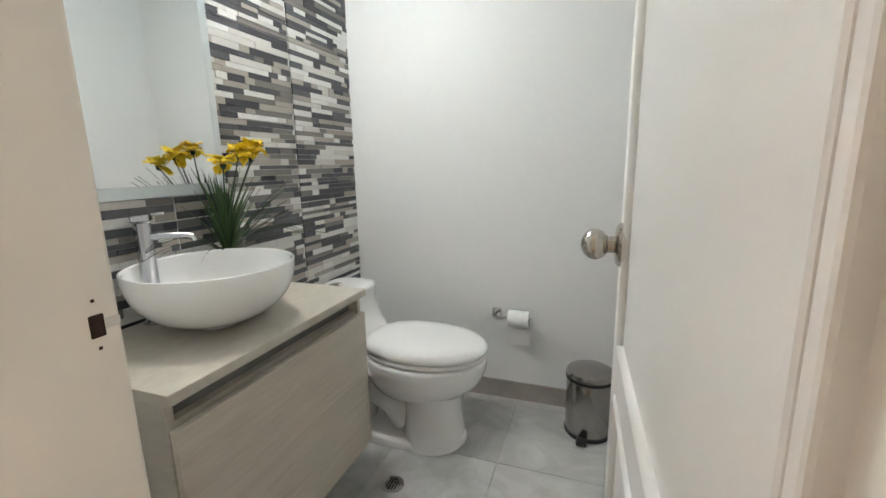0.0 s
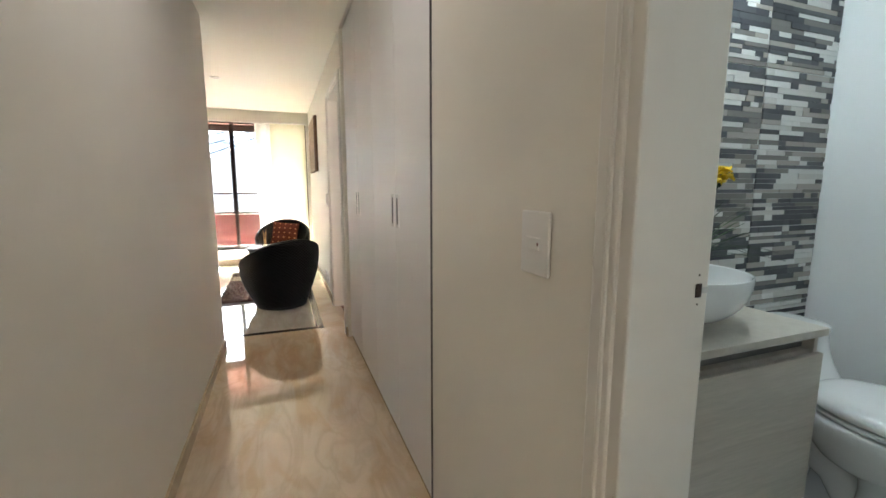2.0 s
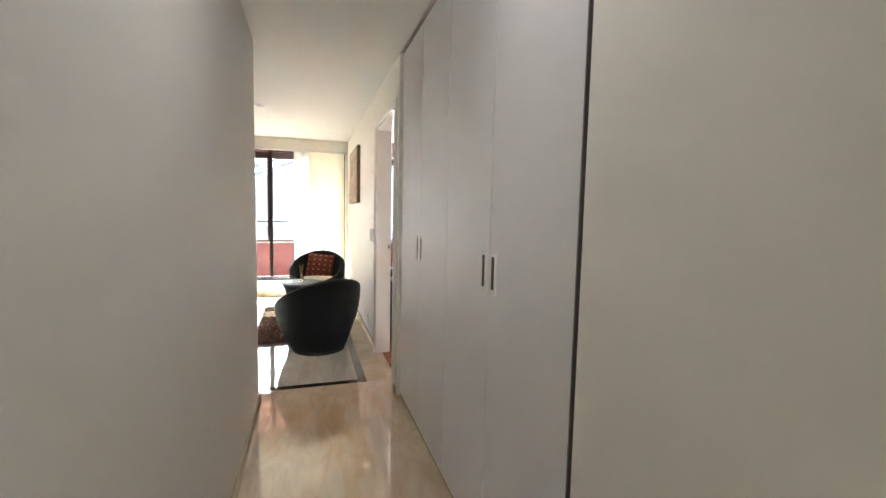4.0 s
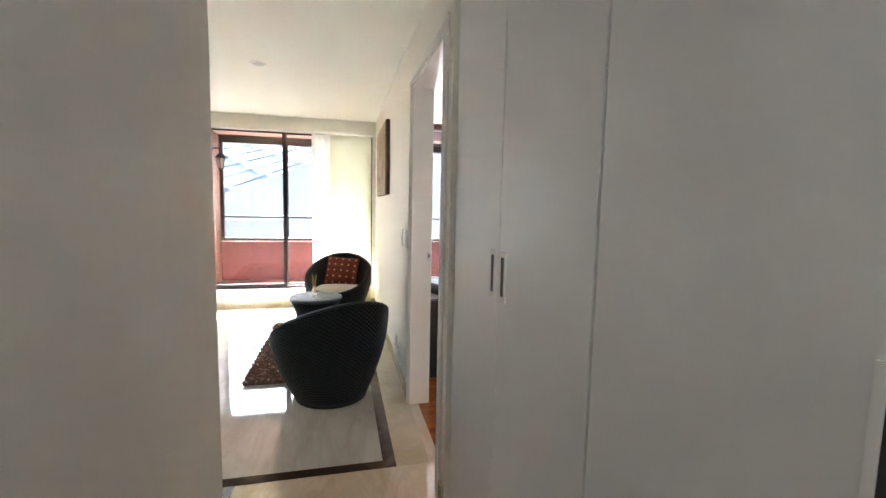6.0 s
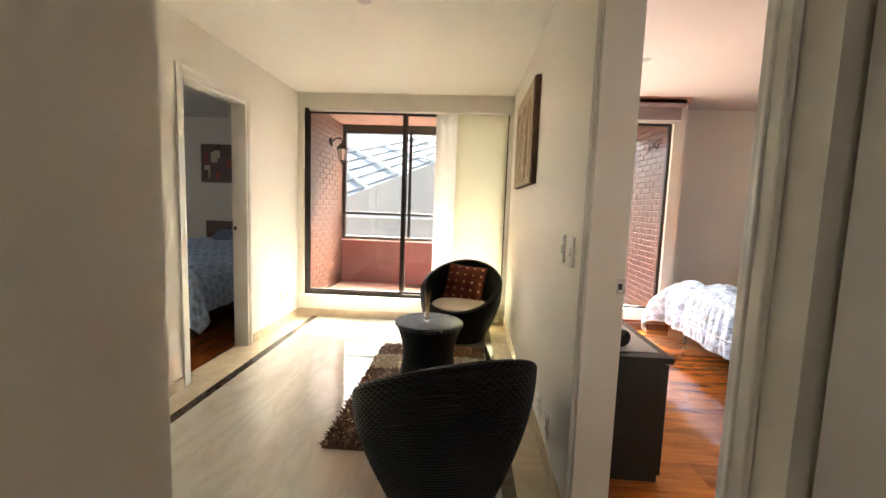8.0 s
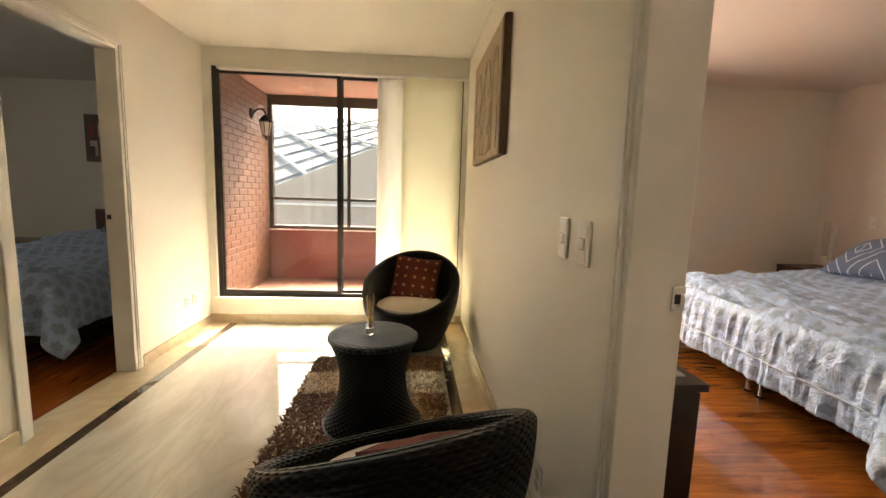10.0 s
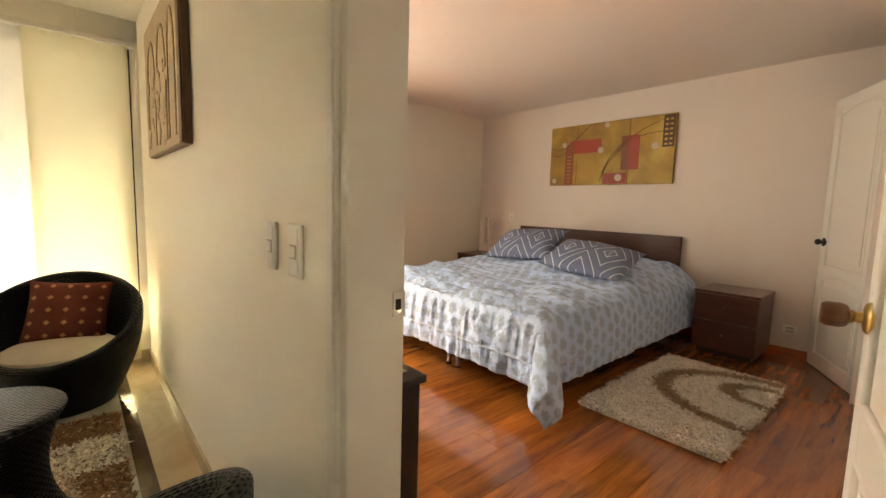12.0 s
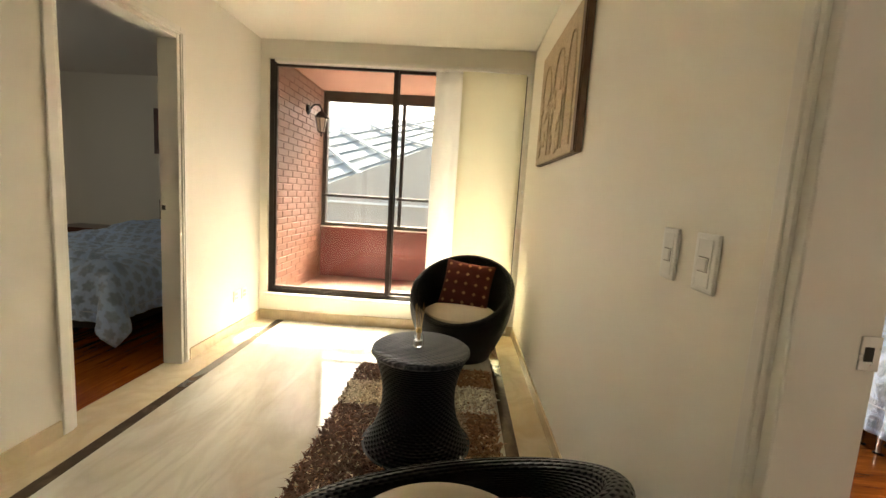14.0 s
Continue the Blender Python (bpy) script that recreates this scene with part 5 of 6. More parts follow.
def quilt_fn(hx, y_foot, y_head, top, drop):
    """A quilt laid over a block: past the edges it hangs, and the corner falls in a tip."""
    def fn(u, v):
        ex = -hx - drop + u * 2 * (hx + drop)
        ey = y_foot - drop + v * (y_head - y_foot + drop)
        cx, cy = max(-hx, min(hx, ex)), max(y_foot, ey)
        dx, dy = ex - cx, ey - cy
        d = math.hypot(dx, dy)
        p = Vector((ex * 3.1, ey * 3.1, 0.5))
        puff = 0.022 * noise.noise(p) + 0.016 * noise.noise(Vector((ex * 3, ey * 14, 2.0)))
        crease = (0.05 + 0.045 * max(0.0, 1 - abs(ey - y_foot) / 0.9)) * abs(noise.noise(Vector((ex * 2.0 + ey * 0.8, ey * 9.0 - ex * 2, 7.0)))) + 0.022 * noise.noise(Vector((ex * 1.3, ey * 17.0 + ex * 3, 4.0)))
        if d < 1e-6:
            edge = min(hx - abs(ex), ey - y_foot)
            soft = max(0.0, 1 - edge / 0.10)
            bul = 0.0
            if ey > y_head - 1.55:
                bul = 0.13 * math.sin(min(1.0, (ey - (y_head - 1.55)) / 1.0) * 1.5708) ** 1.6 * (1 - (abs(ex) / hx) ** 6)
            return Vector((ex, ey, top + puff + crease - 0.030 * soft ** 2 + bul))
        nx, ny = dx / d, dy / d
        t = ex if abs(dy) > abs(dx) else ey
        hem = 1.0 + (0.15 * min(1.0, (d - 0.27) / 0.05) if d > 0.27 else -0.9 * max(0.0, 1 - abs(d - 0.262) / 0.012))
        side = 1.0 if abs(dy) > abs(dx) else 2.0
        fold = hem * (0.050 * noise.noise(Vector((t * 11, d * 1.6 + t, side))) + 0.030 * noise.noise(Vector((t * 27, d * 2.5 + 2 * t, 5 + side))) + 0.010 * noise.noise(Vector((t * 60, d * 5, 9 + side)))) * min(1, d / 0.10) + 0.015 * noise.noise(Vector((t * 7, d * 4, 1.0)))
        if abs(dx) > 0.02 and abs(dy) > 0.02:
            fold *= 0.5
        elif side > 1.5:
            fold *= 0.45
        out = 0.065 * (1 - math.exp(-d * 12)) + fold * 0.6 + 0.015
        if abs(dx) > 0 and abs(dy) > 0:
            out += 0.21 * math.sin(min(1.0, min(abs(dx), abs(dy)) / drop) * 2.2)
        return Vector((cx + nx * out, cy + ny * out, max(0.016, top - 0.03 - d * 0.93 + 0.02 * math.exp(-d * 20) + puff * 0.5)))
    return fn


STITCH = plain("pale quilt border", (0.52, 0.62, 0.80), 0.6, vary=0.1, scale=14, bump=0.1)


def quilt(m, nu, nv, size, su, sv, label):
    """The printed cover, and the corded seam that sets off its border."""
    hx, y_foot, y_head, top, drop = size
    fn = quilt_fn(*size)
    ob = thing("quilt", label, "quilt")
    cover = part("cover", uv_sheet(nu, nv, fn, su, sv), QUILT, ob, "printed cotton cover", smooth=True)
    solid = cover.modifiers.new("thick", "SOLIDIFY")
    solid.thickness, solid.offset = 0.012, -1
    q, v_seam = 0.262, (drop - 0.262) / (y_head - y_foot + drop)
    u_in = [(drop + (2 * hx) * k / 120) / (2 * (hx + drop)) for k in range(121)]
    part("seam", tube([fn(u, v_seam) for u in u_in], 0.0045, 6), STITCH, ob, "corded seam above the border", smooth=True)
    for u_seam in ((drop - q) / (2 * (hx + drop)), 1 - (drop - q) / (2 * (hx + drop))):
        v_in = [(drop + (y_head - y_foot) * k / 120) / (y_head - y_foot + drop) for k in range(121)]
        part("seam", tube([fn(u_seam, v) for v in v_in], 0.0045, 6), STITCH, ob, "corded seam above the border", smooth=True)
    ob.matrix_world = m
    return ob


quilt(pose(-5.925, 0, 0), 230, 210, (1.025, 1.985, 4.30, 0.585, 0.405), 2.77, 2.715, "rumpled blue-grey and white printed quilt hanging over the bed")


def bed_pillow(m, seed, label):
    ob = single("bed_pillow", pillow_bm(0.74, 0.50, 0.19, 0.05, 34, seed), PILLOWCASE, label, "pillow", "pillows on the bed", smooth=True)
    ob.matrix_world = m
    return ob


bed_pillow(pose(-6.20, 3.46, 0.835, -60, -4, 5), 3.3, "slate blue pillow with white chevron lines on the bed")
bed_pillow(pose(-5.38, 3.30, 0.785, -68, 5, 3), 7.7, "slate blue pillow with white chevron lines on the bed")


def nightstand(x0, x1, label):
    ob = thing("nightstand", label, "nightstand", (x0, 3.985, 0), group="nightstands")
    w = x1 - x0
    part("body", boxes((0, 0.02, 0.02, 0.475, 0.05, 0.53), (w - 0.02, w, 0.02, 0.475, 0.05, 0.53), (0.02, w - 0.02, 0.46, 0.475, 0.05, 0.53), (0.02, w - 0.02, 0.02, 0.46, 0.05, 0.07)), DARKWOOD, ob)
    part("top", slab(-0.006, w + 0.006, 0, 0.48, 0.53, 0.552, 0.003), DARKWOOD, ob)
    part("plinth", boxes((0.03, w - 0.03, 0.06, 0.44, 0, 0.05)), BLACKWOOD, ob)
    for z in (0.075, 0.305):
        d = part("drawer", slab(0.003, w - 0.003, 0.0, 0.019, z, z + 0.222, 0.002), DARKWOOD, ob)
        k = part("knob", lathe([(0.005, 0), (0.004, 0.012), (0.009, 0.017), (0.007, 0.022), (0, 0.023)], 14), CHROME, d, smooth=True)
        k.matrix_local = pose(w / 2, 0.0, z + 0.12, 90, 0, 0)
    return ob


nightstand(-4.765, -4.305, "dark mahogany nightstand with two drawers beside the bed")
nightstand(-7.78, -7.09, "dark mahogany nightstand in the corner beside the bed")
lp = thing("table_lamp", "slim table lamp with two pale glass tubes on the nightstand", "lamp", (-7.44, 4.22, 0.5525))
part("base", lathe([(0, 0), (0.075, 0), (0.078, 0.006), (0.06, 0.016), (0, 0.018)], 28), STEEL, lp, smooth=True)
part("rod", tube([(0, 0, 0.015), (0, 0, 0.20)], 0.006, 8), STEEL, lp)
TUBEGLASS = plain("frosted tube glass", (0.55, 0.50, 0.45), 0.4, vary=0.05, bump=0)
for dx, z0, z1 in ((-0.045, 0.14, 0.50), (0.045, 0.10, 0.46)):
    part("tube_shade", lathe([(0, z0), (0.020, z0), (0.022, z0 + 0.01), (0.022, z1 - 0.01), (0.02, z1), (0, z1)], 20, (dx, 0, 0)), TUBEGLASS, lp, "frosted glass tube", smooth=True)
    part("bracket", tube([(0, 0, 0.19), (dx, 0, 0.19)], 0.004, 6), STEEL, lp)

def washed(name, stops, scale):
    """Oil paint blended wet in wet from several tones."""
    m, n, l, b = shader(name)
    v = coords(n, l)
    g = noise_tex(n, l, v, scale, 3, 0.5, 0.6)
    c = ramp(n, l, g, stops)
    brush = noise_tex(n, l, coords(n, l, (1, 1, 6), (0, 35, 0)), 26, 4)
    c = mixed(n, l, 0.22, c, mixed(n, l, brush, scaled(stops[0][1], 0.8), stops[-1][1]))
    l.new(c, b.inputs["Base Color"])
    b.inputs["Roughness"].default_value = 0.5
    bumped(n, l, b, brush, 0.12, 0.003)
    return m


OCHRE = washed("ochre oil paint", [(0.28, (0.11, 0.05, 0.012)), (0.42, (0.30, 0.16, 0.022)), (0.56, (0.44, 0.27, 0.035)), (0.72, (0.58, 0.40, 0.085))], 2.6)
REDP = plain("red oil paint", (0.33, 0.035, 0.014), 0.5, vary=0.2, scale=8, fine=60, bump=0.12)
RUSTP = plain("rust oil paint", (0.22, 0.055, 0.016), 0.5, vary=0.25, scale=8, fine=60, bump=0.12)
BROWNP = plain("brown oil paint", (0.075, 0.03, 0.012), 0.5, vary=0.25, scale=8, fine=60, bump=0.12)
PALEP = plain("pale oil paint", (0.55, 0.45, 0.33), 0.5, vary=0.2, scale=18, fine=60, bump=0.12)
ar = thing("abstract_painting", "three-part ochre and red abstract canvas above the bed", "painting", (-5.93, 4.489, 1.825))
for a, b2 in ((-0.72, -0.362), (-0.358, 0.258), (0.262, 0.72)):
    part("canvas", slab(a, b2, -0.035, 0, -0.345, 0.345, 0.003), OCHRE, ar)


def dab(x0, x1, z0, z1, material, label, k=1):
    part("painted_shape", boxes((x0, x1, -0.0365 - 0.0006 * k, -0.0345, z0, z1)), material, ar, label)


dab(-0.46, -0.06, 0.02, 0.17, REDP, "red bar")
dab(-0.51, -0.40, -0.335, 0.13, RUSTP, "rust upright bar", 2)
dab(0.18, 0.262, -0.19, 0.17, RUSTP, "rust block")
dab(0.262, 0.37, -0.19, 0.17, REDP, "red block", 2)
dab(-0.02, 0.25, -0.335, -0.22, REDP, "red bar", 2)
dab(0.60, 0.712, 0.02, 0.335, BROWNP, "dark brown patterned band")
for i in range(2):
    for j in range(6):
        dab(0.618 + 0.045 * i, 0.648 + 0.045 * i, 0.04 + 0.048 * j, 0.06 + 0.048 * j, OCHRE, "small ochre mark", 2)
for j in range(8):
    dab(-0.485, -0.43, -0.31 + 0.042 * j, -0.30 + 0.042 * j, OCHRE, "small ochre mark", 3)
for x, z, r in ((-0.53, 0.13, 0.032), (-0.06, 0.04, 0.035), (-0.65, -0.29, 0.03), (0.16, -0.27, 0.04), (0.53, 0.04, 0.035), (0.0, 0.31, 0.03)):
    bm = lathe([(0, 0), (r, 0), (r, 0.003), (0, 0.003)], 20)
    o = part("painted_disc", bm, PALEP, ar, "pale disc")
    o.matrix_local = pose(x, -0.0372, z, 90, 0, 0)
for pts in ([(-0.70, 0.10), (-0.6, 0.07), (-0.5, 0.10), (-0.36, 0.20), (-0.2, 0.335)], [(-0.71, 0.02), (-0.6, 0.0), (-0.5, 0.04)], [(-0.04, -0.22), (0.05, -0.05), (0.2, 0.1), (0.4, 0.22), (0.6, 0.30)], [(-0.06, -0.30), (0.02, -0.12), (0.25, 0.12), (0.45, 0.17), (0.60, 0.18)]):
    part("brush_line", tube([(x, -0.0355, z) for x, z in pts], 0.0035, 6), BROWNP, ar, "thin brown line")


def swirl(x, y):
    """Brown loops on the cream rug."""
    u, v = (x + 4.80) / 0.77, (y - 2.26) / 1.36
    def near_loop(cu, cv, ru, rv, wd):
        r = math.hypot((u - cu) / ru, (v - cv) / rv)
        return abs(r - 1) < wd and u < 1.1
    if near_loop(1.02, 0.62, 0.78, 0.34, 0.10) or near_loop(1.05, 0.72, 0.36, 0.13, 0.2):
        return 1
    return 0


CREAMW = [wool("ivory wool", (0.90, 0.83, 0.71)), wool("taupe wool", (0.33, 0.235, 0.14))]
shag(-4.80, -4.03, 2.26, 3.62, 24000, 0.044, swirl, CREAMW, 8, "bedside_rug", "ivory shaggy rug with brown loops on the wooden floor", CREAMW[0])

dz = thing("dresser", "low espresso veneer dresser against the bedroom wall", "dresser", (-5.72, 0.486, 0))
part("body", boxes((0.0, 1.10, 0.0, 0.36, 0.0, 0.585)), BLACKWOOD, dz)
part("top", slab(-0.01, 1.125, 0.0, 0.385, 0.585, 0.612, 0.003), BLACKWOOD, dz)
for k in range(3):
    part("drawer", slab(0.01 + 0.365 * k, 0.365 + 0.365 * k, 0.36, 0.378, 0.03, 0.57, 0.002), BLACKWOOD, dz)
    part("knob", lathe([(0.006, 0), (0.008, 0.015), (0, 0.018)], 12, (0.19 + 0.365 * k, 0.378, 0.4)), CHROME, dz)
bo = thing("bolster", "black rolled bolster lying on the dresser", "bolster", (-4.88, 0.60, 0.6125))
part("roll", tube([(-0.20, -0.06, 0.042), (-0.19, -0.055, 0.042), (0.0, 0.02, 0.042), (0.16, 0.085, 0.042), (0.17, 0.09, 0.042)], [0.028, 0.040, 0.042, 0.040, 0.028], 18), plain("black cloth", (0.012, 0.011, 0.014), 0.8, vary=0.2, bump=0.2), bo, smooth=True)
runner = single("table_runner", slab(-5.55, -4.66, 0.50, 0.83, 0.6122, 0.6162, 0.0015), plain("pale grey runner", (0.42, 0.42, 0.45), 0.8, vary=0.1, fine=300, bump=0.2), "pale grey cloth runner on the dresser", "runner")
bo.location.z = 0.6165

# ---- second bedroom ----
b2 = thing("bed", "bed in the dark second bedroom with a wooden headboard", "bed", (-7.40, -3.26, 0))
part("base", slab(-1.20, 1.12, -0.74, 0.74, 0.13, 0.30, 0.01), BLACKWOOD, b2)
part("mattress", slab(-1.20, 1.14, -0.75, 0.75, 0.30, 0.53, 0.05, 3), LINEN, b2, smooth=True)
part("headboard", slab(-1.28, -1.225, -0.62, 0.78, 0.15, 0.93, 0.006), DARKWOOD, b2, "dark wooden headboard")
for x, y in ((1.05, 0.66), (1.05, -0.66), (-1.1, 0.66), (-1.1, -0.66)):
    part("leg", lathe([(0.022, 0), (0.02, 0.13), (0, 0.131)], 14, (x, y, 0)), BLACKWOOD, b2)
quilt(pose(-7.40, -3.26, 0, 0, 0, 90), 90, 110, (0.75, -1.15, 1.16, 0.56, 0.33), 2.16, 2.64, "grey and white printed quilt on the second bed")
pl = single("bed_pillow", pillow_bm(0.66, 0.42, 0.15, 0.03, 24, 5.0), PILLOWCASE, "slate blue pillow on the second bed", "pillow", "pillows on the bed", smooth=True)
pl.matrix_world = pose(-8.36, -3.32, 0.70, -60, 0, 90)
n2 = thing("nightstand", "dark wooden nightstand in the second bedroom", "nightstand", (-8.69, -4.95, 0))
part("body", slab(0, 0.42, 0, 0.9, 0.05, 0.54, 0.004), DARKWOOD, n2)
part("top", slab(-0.005, 0.43, -0.01, 0.91, 0.54, 0.565, 0.003), DARKWOOD, n2)
part("foot", boxes((0.03, 0.39, 0.03, 0.87, 0, 0.05)), BLACKWOOD, n2)
cp = thing("canvas_print", "dark red and pale abstract canvas in the second bedroom", "painting", (-8.698, -3.50, 1.75))
part("canvas", slab(0, 0.03, -0.46, 0.46, -0.27, 0.27, 0.003), plain("dark umber print", (0.11, 0.055, 0.045), 0.5, vary=0.5, scale=9, fine=60), cp)
rq = random.Random(21)
for k in range(16):
    y, z, w, h = rq.uniform(-0.42, 0.36), rq.uniform(-0.24, 0.1), rq.uniform(0.03, 0.10), rq.uniform(0.06, 0.18)
    part("painted_shape", boxes((0.0302, 0.0312 + 0.0007 * k, y, y + w, z, min(0.26, z + h))), rq.choice([REDP, PALEP, BROWNP]), cp)

# ---- balcony lamp and bracket ----
IRON = plain("black wrought iron", (0.016, 0.015, 0.015), 0.5, 0.5, vary=0.2, bump=0.15)
wl = thing("wall_lantern", "black iron lantern with pale glass on the brick wall", "lantern", (-8.40, -1.972, 2.06))
o = part("wall_plate", lathe([(0, 0), (0.06, 0), (0.058, 0.012), (0.03, 0.03), (0, 0.032)], 24), IRON, wl, smooth=True)
o.matrix_local = pose(0, 0, 0, -90, 0, 0)
part("arm", tube([(0, 0.02, 0.0), (0, 0.07, 0.05), (0, 0.13, 0.055), (0, 0.16, 0.01), (0, 0.16, -0.02)], 0.010, 10), IRON, wl, smooth=True)
part("roof", lathe([(0.085, -0.075), (0.07, -0.055), (0.035, -0.015), (0.012, 0.0), (0, 0.004)], 8, (0, 0.16, -0.01)), IRON, wl)
part("glass_body", lathe([(0.036, -0.225), (0.062, -0.082), (0.058, -0.082), (0.033, -0.222)], 6, (0, 0.16, -0.01)), plain("milky lantern glass", (0.62, 0.60, 0.55), 0.3, bump=0), wl, "milky glass panes")
for k in range(6):
    a = k * 1.0472
    part("bar", tube([(0.037 * math.cos(a), 0.16 + 0.037 * math.sin(a), -0.236), (0.065 * math.cos(a), 0.16 + 0.065 * math.sin(a), -0.088)], 0.005, 6), IRON, wl)
part("finial", lathe([(0, -0.285), (0.010, -0.275), (0.012, -0.26), (0.006, -0.25), (0.04, -0.238), (0.04, -0.23), (0, -0.228)], 12, (0, 0.16, -0.01)), IRON, wl, smooth=True)
br = thing("plant_bracket", "black wrought iron scroll bracket on the brick wall", "bracket", (-7.86, 2.037, 2.05))
part("bar", tube([(-0.15, -0.008, 0.03), (0.17, -0.008, 0.03)], 0.006, 8), IRON, br)
sp = [(0.02 + 0.055 * (1 - t * 0.55) * math.cos(4.2 * t * 1.5), -0.008, -0.03 + 0.055 * (1 - t * 0.55) * math.sin(4.2 * t * 1.5)) for t in [i / 24 for i in range(25)]]
part("scroll", tube([(x - 0.09, y, z) for x, y, z in sp], 0.005, 8), IRON, br, smooth=True)
part("scroll", tube([(-x + 0.12, y, z) for x, y, z in sp], 0.005, 8), IRON, br, smooth=True)

# ---- beyond the balcony ----
CONC = plain("grey rendered facade", (0.31, 0.265, 0.22), 0.9, vary=0.08, scale=0.7, fine=12, bump=0.1)
nb = thing("neighbour_house", "grey neighbouring house with a sloping edge and glazed roof", "house", (-21, 0, -9))
bm = bmesh.new()
prof_y = [(-9.0, 0.0), (9.5, 0.0), (9.5, 14.6), (3.0, 13.95), (-5.9, 10.28), (-9.0, 10.15)]
fr = [bm.verts.new((0, y, z)) for y, z in prof_y]
bk = [bm.verts.new((-7, y, z)) for y, z in prof_y]
bm.faces.new(fr)
bm.faces.new(bk[::-1])
for i in range(len(fr)):
    j = (i + 1) % len(fr)
    bm.faces.new((fr[i], bk[i], bk[j], fr[j]))
part("wall", bm, CONC, nb)
part("coping", boxes((-0.1, 0.12, -9.0, 9.5, 9.62, 9.70)), plain("pale coping", (0.55, 0.54, 0.5), 0.8), nb, "pale stone band")
# opaque grey-green: haze over the roof glass is put into its colour
HAZEGLASS = plain("greenish roof glass with painted haze", (0.16, 0.175, 0.17), 0.6, vary=0.35, scale=0.3, fine=3, bump=0.0, spec=0.15)
STEELG = plain("grey steel beam", (0.24, 0.25, 0.25), 0.6)


def roof_at(u, v, lift=0.0):
    """u runs along the house, v from the eaves to the far ridge."""
    front = Vector((-1.6, -7.5 + 17.0 * u, ROOF_Z[0] + ROOF_Z[1] * u))
    back = Vector((-12.0, -9.5 + 22.0 * u, ROOF_Z[2] + ROOF_Z[3] * u))
    p = front.lerp(back, v)
    p.z += lift
    return p


ROOF_Z = (9.55, 7.4, 13.9, 4.2)
rf = part("glass_roof", grid(12, 6, lambda u, v: roof_at(u, v)), HAZEGLASS, nb, "sloping glazed roof")
for k in range(12):
    u = -0.25 + 0.095 * k
    part("beam", tube([roof_at(u + 0.22 * (1 - v), v, 0.12) for v in (0.0, 0.25, 0.5, 0.75, 1.0)], 0.085, 6), STEELG, rf, "steel roof beam")
for k in range(5):
    part("purlin", tube([roof_at(0.0, 0.12 + 0.19 * k, 0.05), roof_at(1.0, 0.12 + 0.19 * k, 0.05)], 0.05, 6), STEELG, rf)
far_h = thing("far_house", "pale tall house in the haze behind the glazed roof", "house", (-45, 0, -9))
# distance haze is put into the pale wall colour
part("wall", boxes((-8, 0, -19, -6.5, 0, 17.0)), plain("pale render with painted haze", (0.55, 0.55, 0.54), 0.9, scale=0.4), far_h)
for k in range(4):
    for j in range(3):
        part("window", boxes((0.0, 0.06, -17.4 + 2.8 * k, -15.9 + 2.8 * k, 8.6 + 2.7 * j, 10.1 + 2.7 * j)), plain("far window", (0.2, 0.22, 0.24), 0.3), far_h)

# ---- pieces: mosaic, tiles, bricks, boards ----
tile_wall = setting("wall_bathroom_tiled", boxes((-1.20, -1.0635, YR + TH, 2.26, 0, 2.35)), GROUT, "grey and white strip mosaic wall", "wall")
rs = random.Random(17)
shared = {}
verts, faces = [], []
near_n = 0
z = 0.004
while z < 2.34:
    h = rs.choice((0.016, 0.02, 0.02, 0.025))
    if z + h > 2.345:
        break
    y = 0.475
    while y < 2.255:
        w = rs.choice((0.05, 0.08, 0.12, 0.16, 0.21))
        for seam in (1.195, 1.798):
            if y < seam - 0.003 < y + w:
                w = seam - 0.003 - y
        w = min(w, 2.257 - y)
        if w > 0.012:
            d = rs.choice((0.0045, 0.0055, 0.0068))
            if 1.36 < y and 0.62 < z < 1.62 and near_n < 300:
                key = (round(w, 3), h, d)
                if key not in shared:
                    shared[key] = mesh_of("strip", boxes((-1.0635, -1.0635 + d, 0.0006, w - 0.0006, 0.0005, h - 0.0005)), STRIP)
                o = new("strip", shared[key])
                o.parent = tile_wall
                o.location = (0, y, z)
                near_n += 1
            else:
                k = len(verts)
                x0, x1, y0, y1, z0, z1 = -1.0635, -1.0635 + d, y + 0.0006, y + w - 0.0006, z + 0.0005, z + h - 0.0005
                verts += [(a, b, c) for a in (x0, x1) for b in (y0, y1) for c in (z0, z1)]
                faces += [(k + 4, k + 6, k + 7, k + 5), (k, k + 4, k + 5, k + 1), (k + 2, k + 3, k + 7, k + 6), (k, k + 2, k + 6, k + 4), (k + 1, k + 5, k + 7, k + 3)]
        y += max(w, 0.004) + (0.006 if any(abs(y + w + 0.003 - s) < 0.002 for s in (1.195, 1.798)) else 0.0)
    z += h
    if any(abs(z - s) < 0.013 for s in (0.36, 0.70, 1.04, 1.38, 1.72, 2.06)):
        z += 0.003
me = bpy.data.meshes.new("strips")
me.from_pydata(verts, [], faces)
me.materials.append(STRIP_FAR)
so = new("strips", me)
so.parent = tile_wall
tagged(so, "grey and white glazed mosaic strips", kind="stuff")

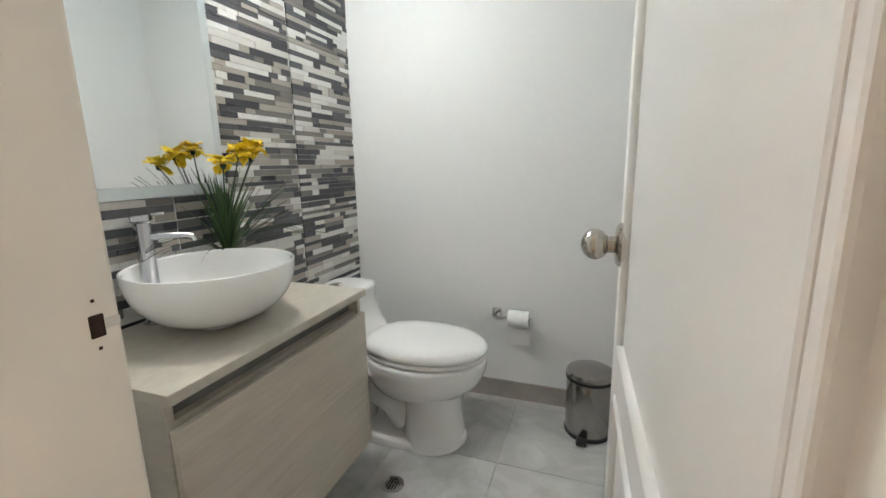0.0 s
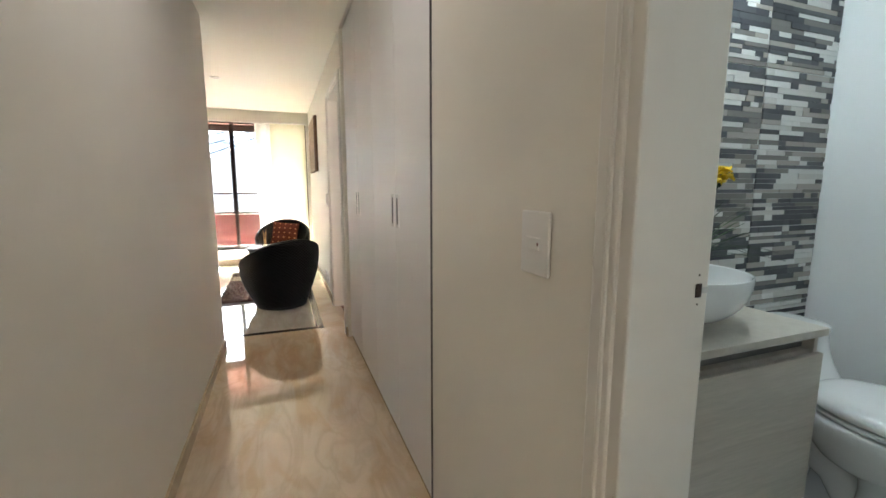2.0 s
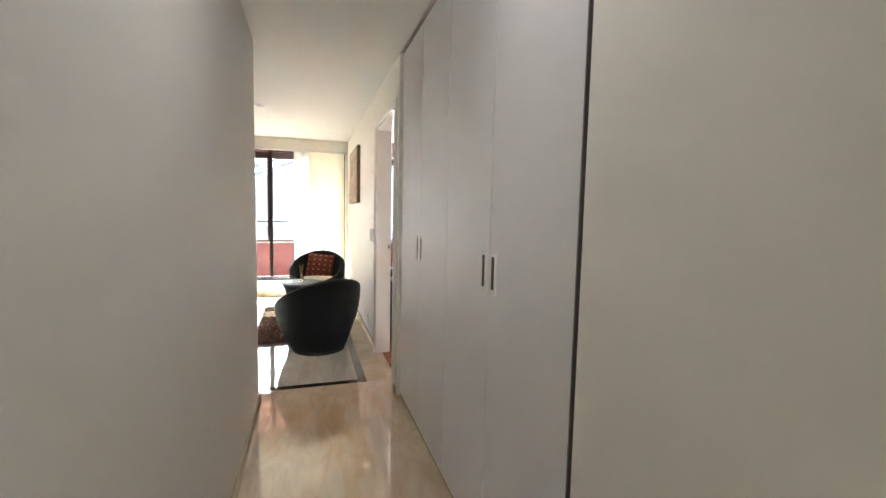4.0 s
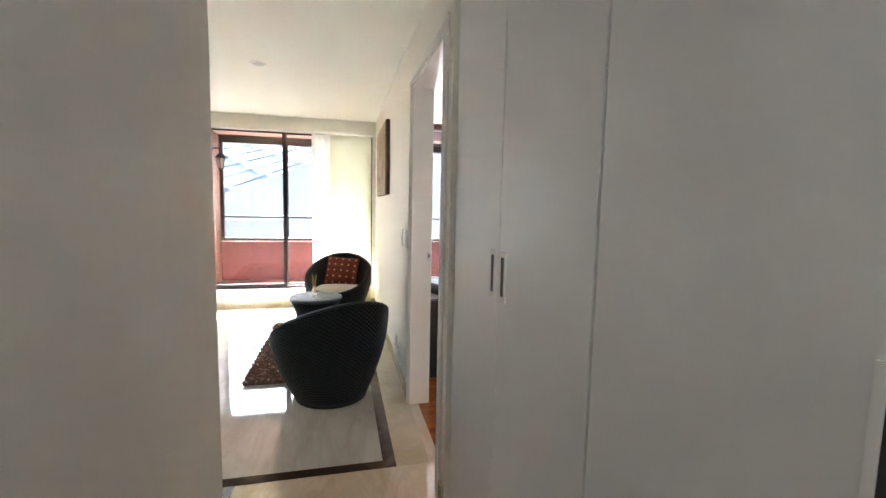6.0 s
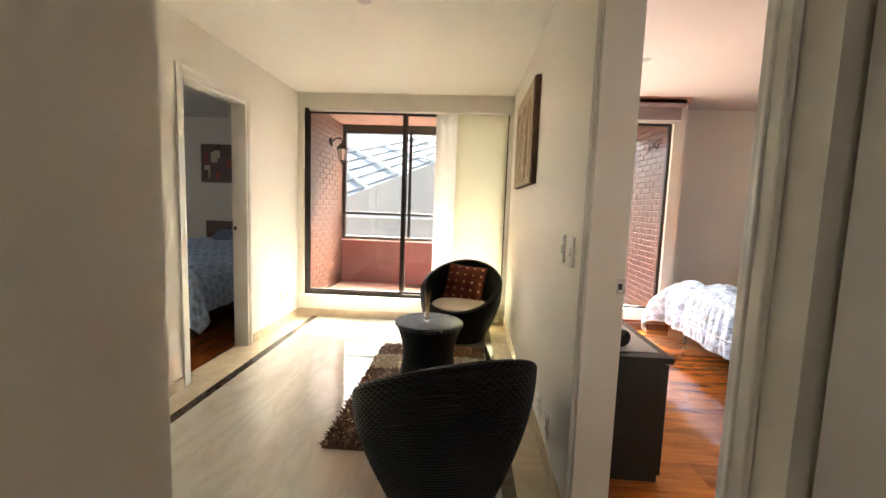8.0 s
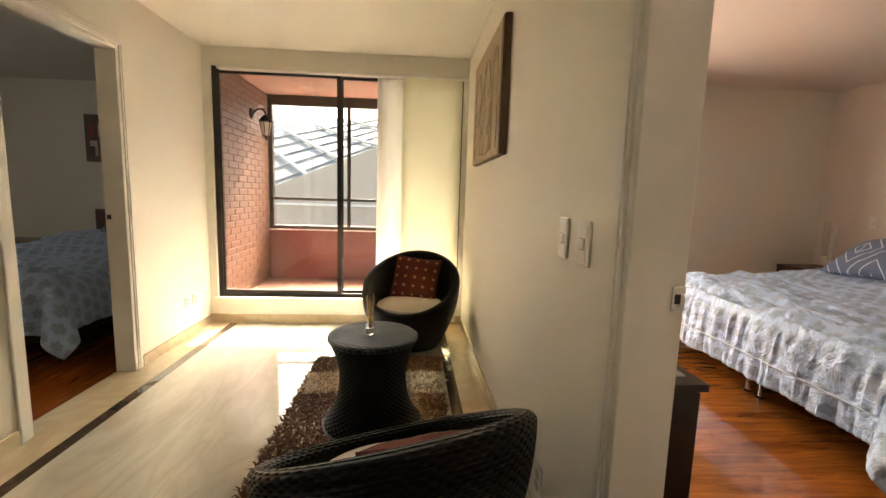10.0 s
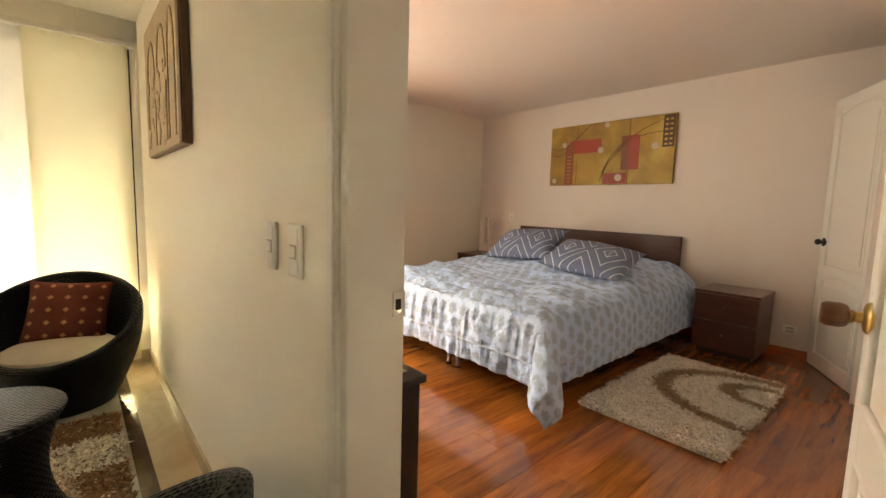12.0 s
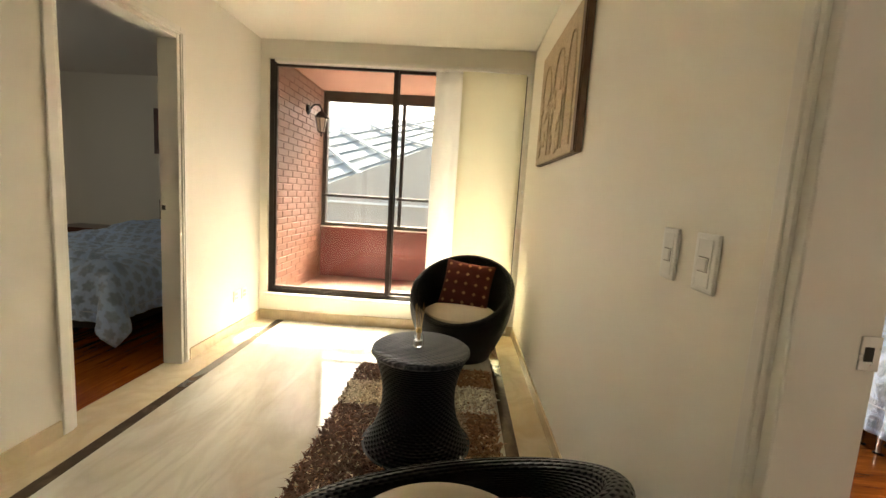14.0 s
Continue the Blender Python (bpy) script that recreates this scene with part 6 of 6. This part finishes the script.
floor_b = setting("floor_bathroom", boxes((-1.058, 0.42, YR + TH, 2.248, -0.006, -0.004)), GROUT, "grey marble tiled bathroom floor", "floor")
for i in range(4):
    for j in range(5):
        x0, y0 = -1.058 + 0.45 * i, 0.40 + 0.45 * j
        x1, y1, y0 = min(0.418, x0 + 0.448), min(2.246, y0 + 0.448), max(y0, YR + TH + 0.02)
        if x1 - x0 < 0.02 or y1 - y0 < 0.02:
            continue
        o = new("tile", mesh_of("tile", slab(x0, x1, y0, y1, -0.004, 0.0, 0.0008, 1), BATHTILE))
        o.parent = floor_b
setting("threshold", boxes((-0.27, 0.24, YR, YR + TH + 0.02, -0.1, 0.0)), BATHSKIRT, "grey stone threshold", "floor")


def lay_bricks(wall, x0, x1, z0, z1, place):
    """Running bond on a wall face; place(x, z) gives the brick's pose."""
    me_full = mesh_of("brick", slab(0.004, 0.236, -0.006, 0.007, 0.004, 0.064, 0.003, 1), BRICK)
    me_half = mesh_of("brick", slab(0.004, 0.116, -0.006, 0.007, 0.004, 0.064, 0.003, 1), BRICK)
    row, z = 0, z0
    while z + 0.068 <= z1 + 0.01:
        x = x0
        if row % 2:
            o = new("brick", me_half)
            o.parent = wall
            o.matrix_world = place(x, z)
            x += 0.12
        while x + 0.24 <= x1 + 0.005:
            o = new("brick", me_full)
            o.parent = wall
            o.matrix_world = place(x, z)
            x += 0.24
        if x + 0.12 <= x1 + 0.005:
            o = new("brick", me_half)
            o.parent = wall
            o.matrix_world = place(x, z)
        z += 0.068
        row += 1


lay_bricks(bpy.data.objects["wall_balcony_far"], -8.98, -7.32, 0.06, 2.40, lambda x, z: pose(x, -1.985, z))
lay_bricks(bpy.data.objects["wall_balcony_near"], -8.98, -7.52, 0.06, 2.40, lambda x, z: pose(x, 2.046, z))

floor_w = setting("floor_bedroom", boxes((-7.86, -2.3, YR + TH, 4.49, -0.1, -0.006), (-4.2, -3.36, YR + 0.06, YR + TH, -0.1, -0.006)), DARKGAP, "glossy red-brown laminate floor", "floor")
BOARD = planks("red-brown laminate board", (0.50, 0.170, 0.036), (0.17, 0.042, 0.011), 0.10, (12, 1.0, 12), coat=0.5)
board_me = {}
for i in range(24):
    x = -7.86 + 0.192 * i
    door = -4.2 < x + 0.1 < -3.36
    y = YR + (0.062 if door else TH)
    first = 0.3 + (i * 0.47) % 0.9
    while y < 4.48:
        ln = min(round(first, 3), 1.21)
        if ln not in board_me:
            board_me[ln] = mesh_of("board", slab(0.0002, 0.1918, 0.0002, ln - 0.0002, -0.006, 0.0, 0.0005, 1), BOARD)
        o = new("board", board_me[ln])
        o.parent = floor_w
        o.location = (x, y, 0)
        y += ln
        first = 1.21
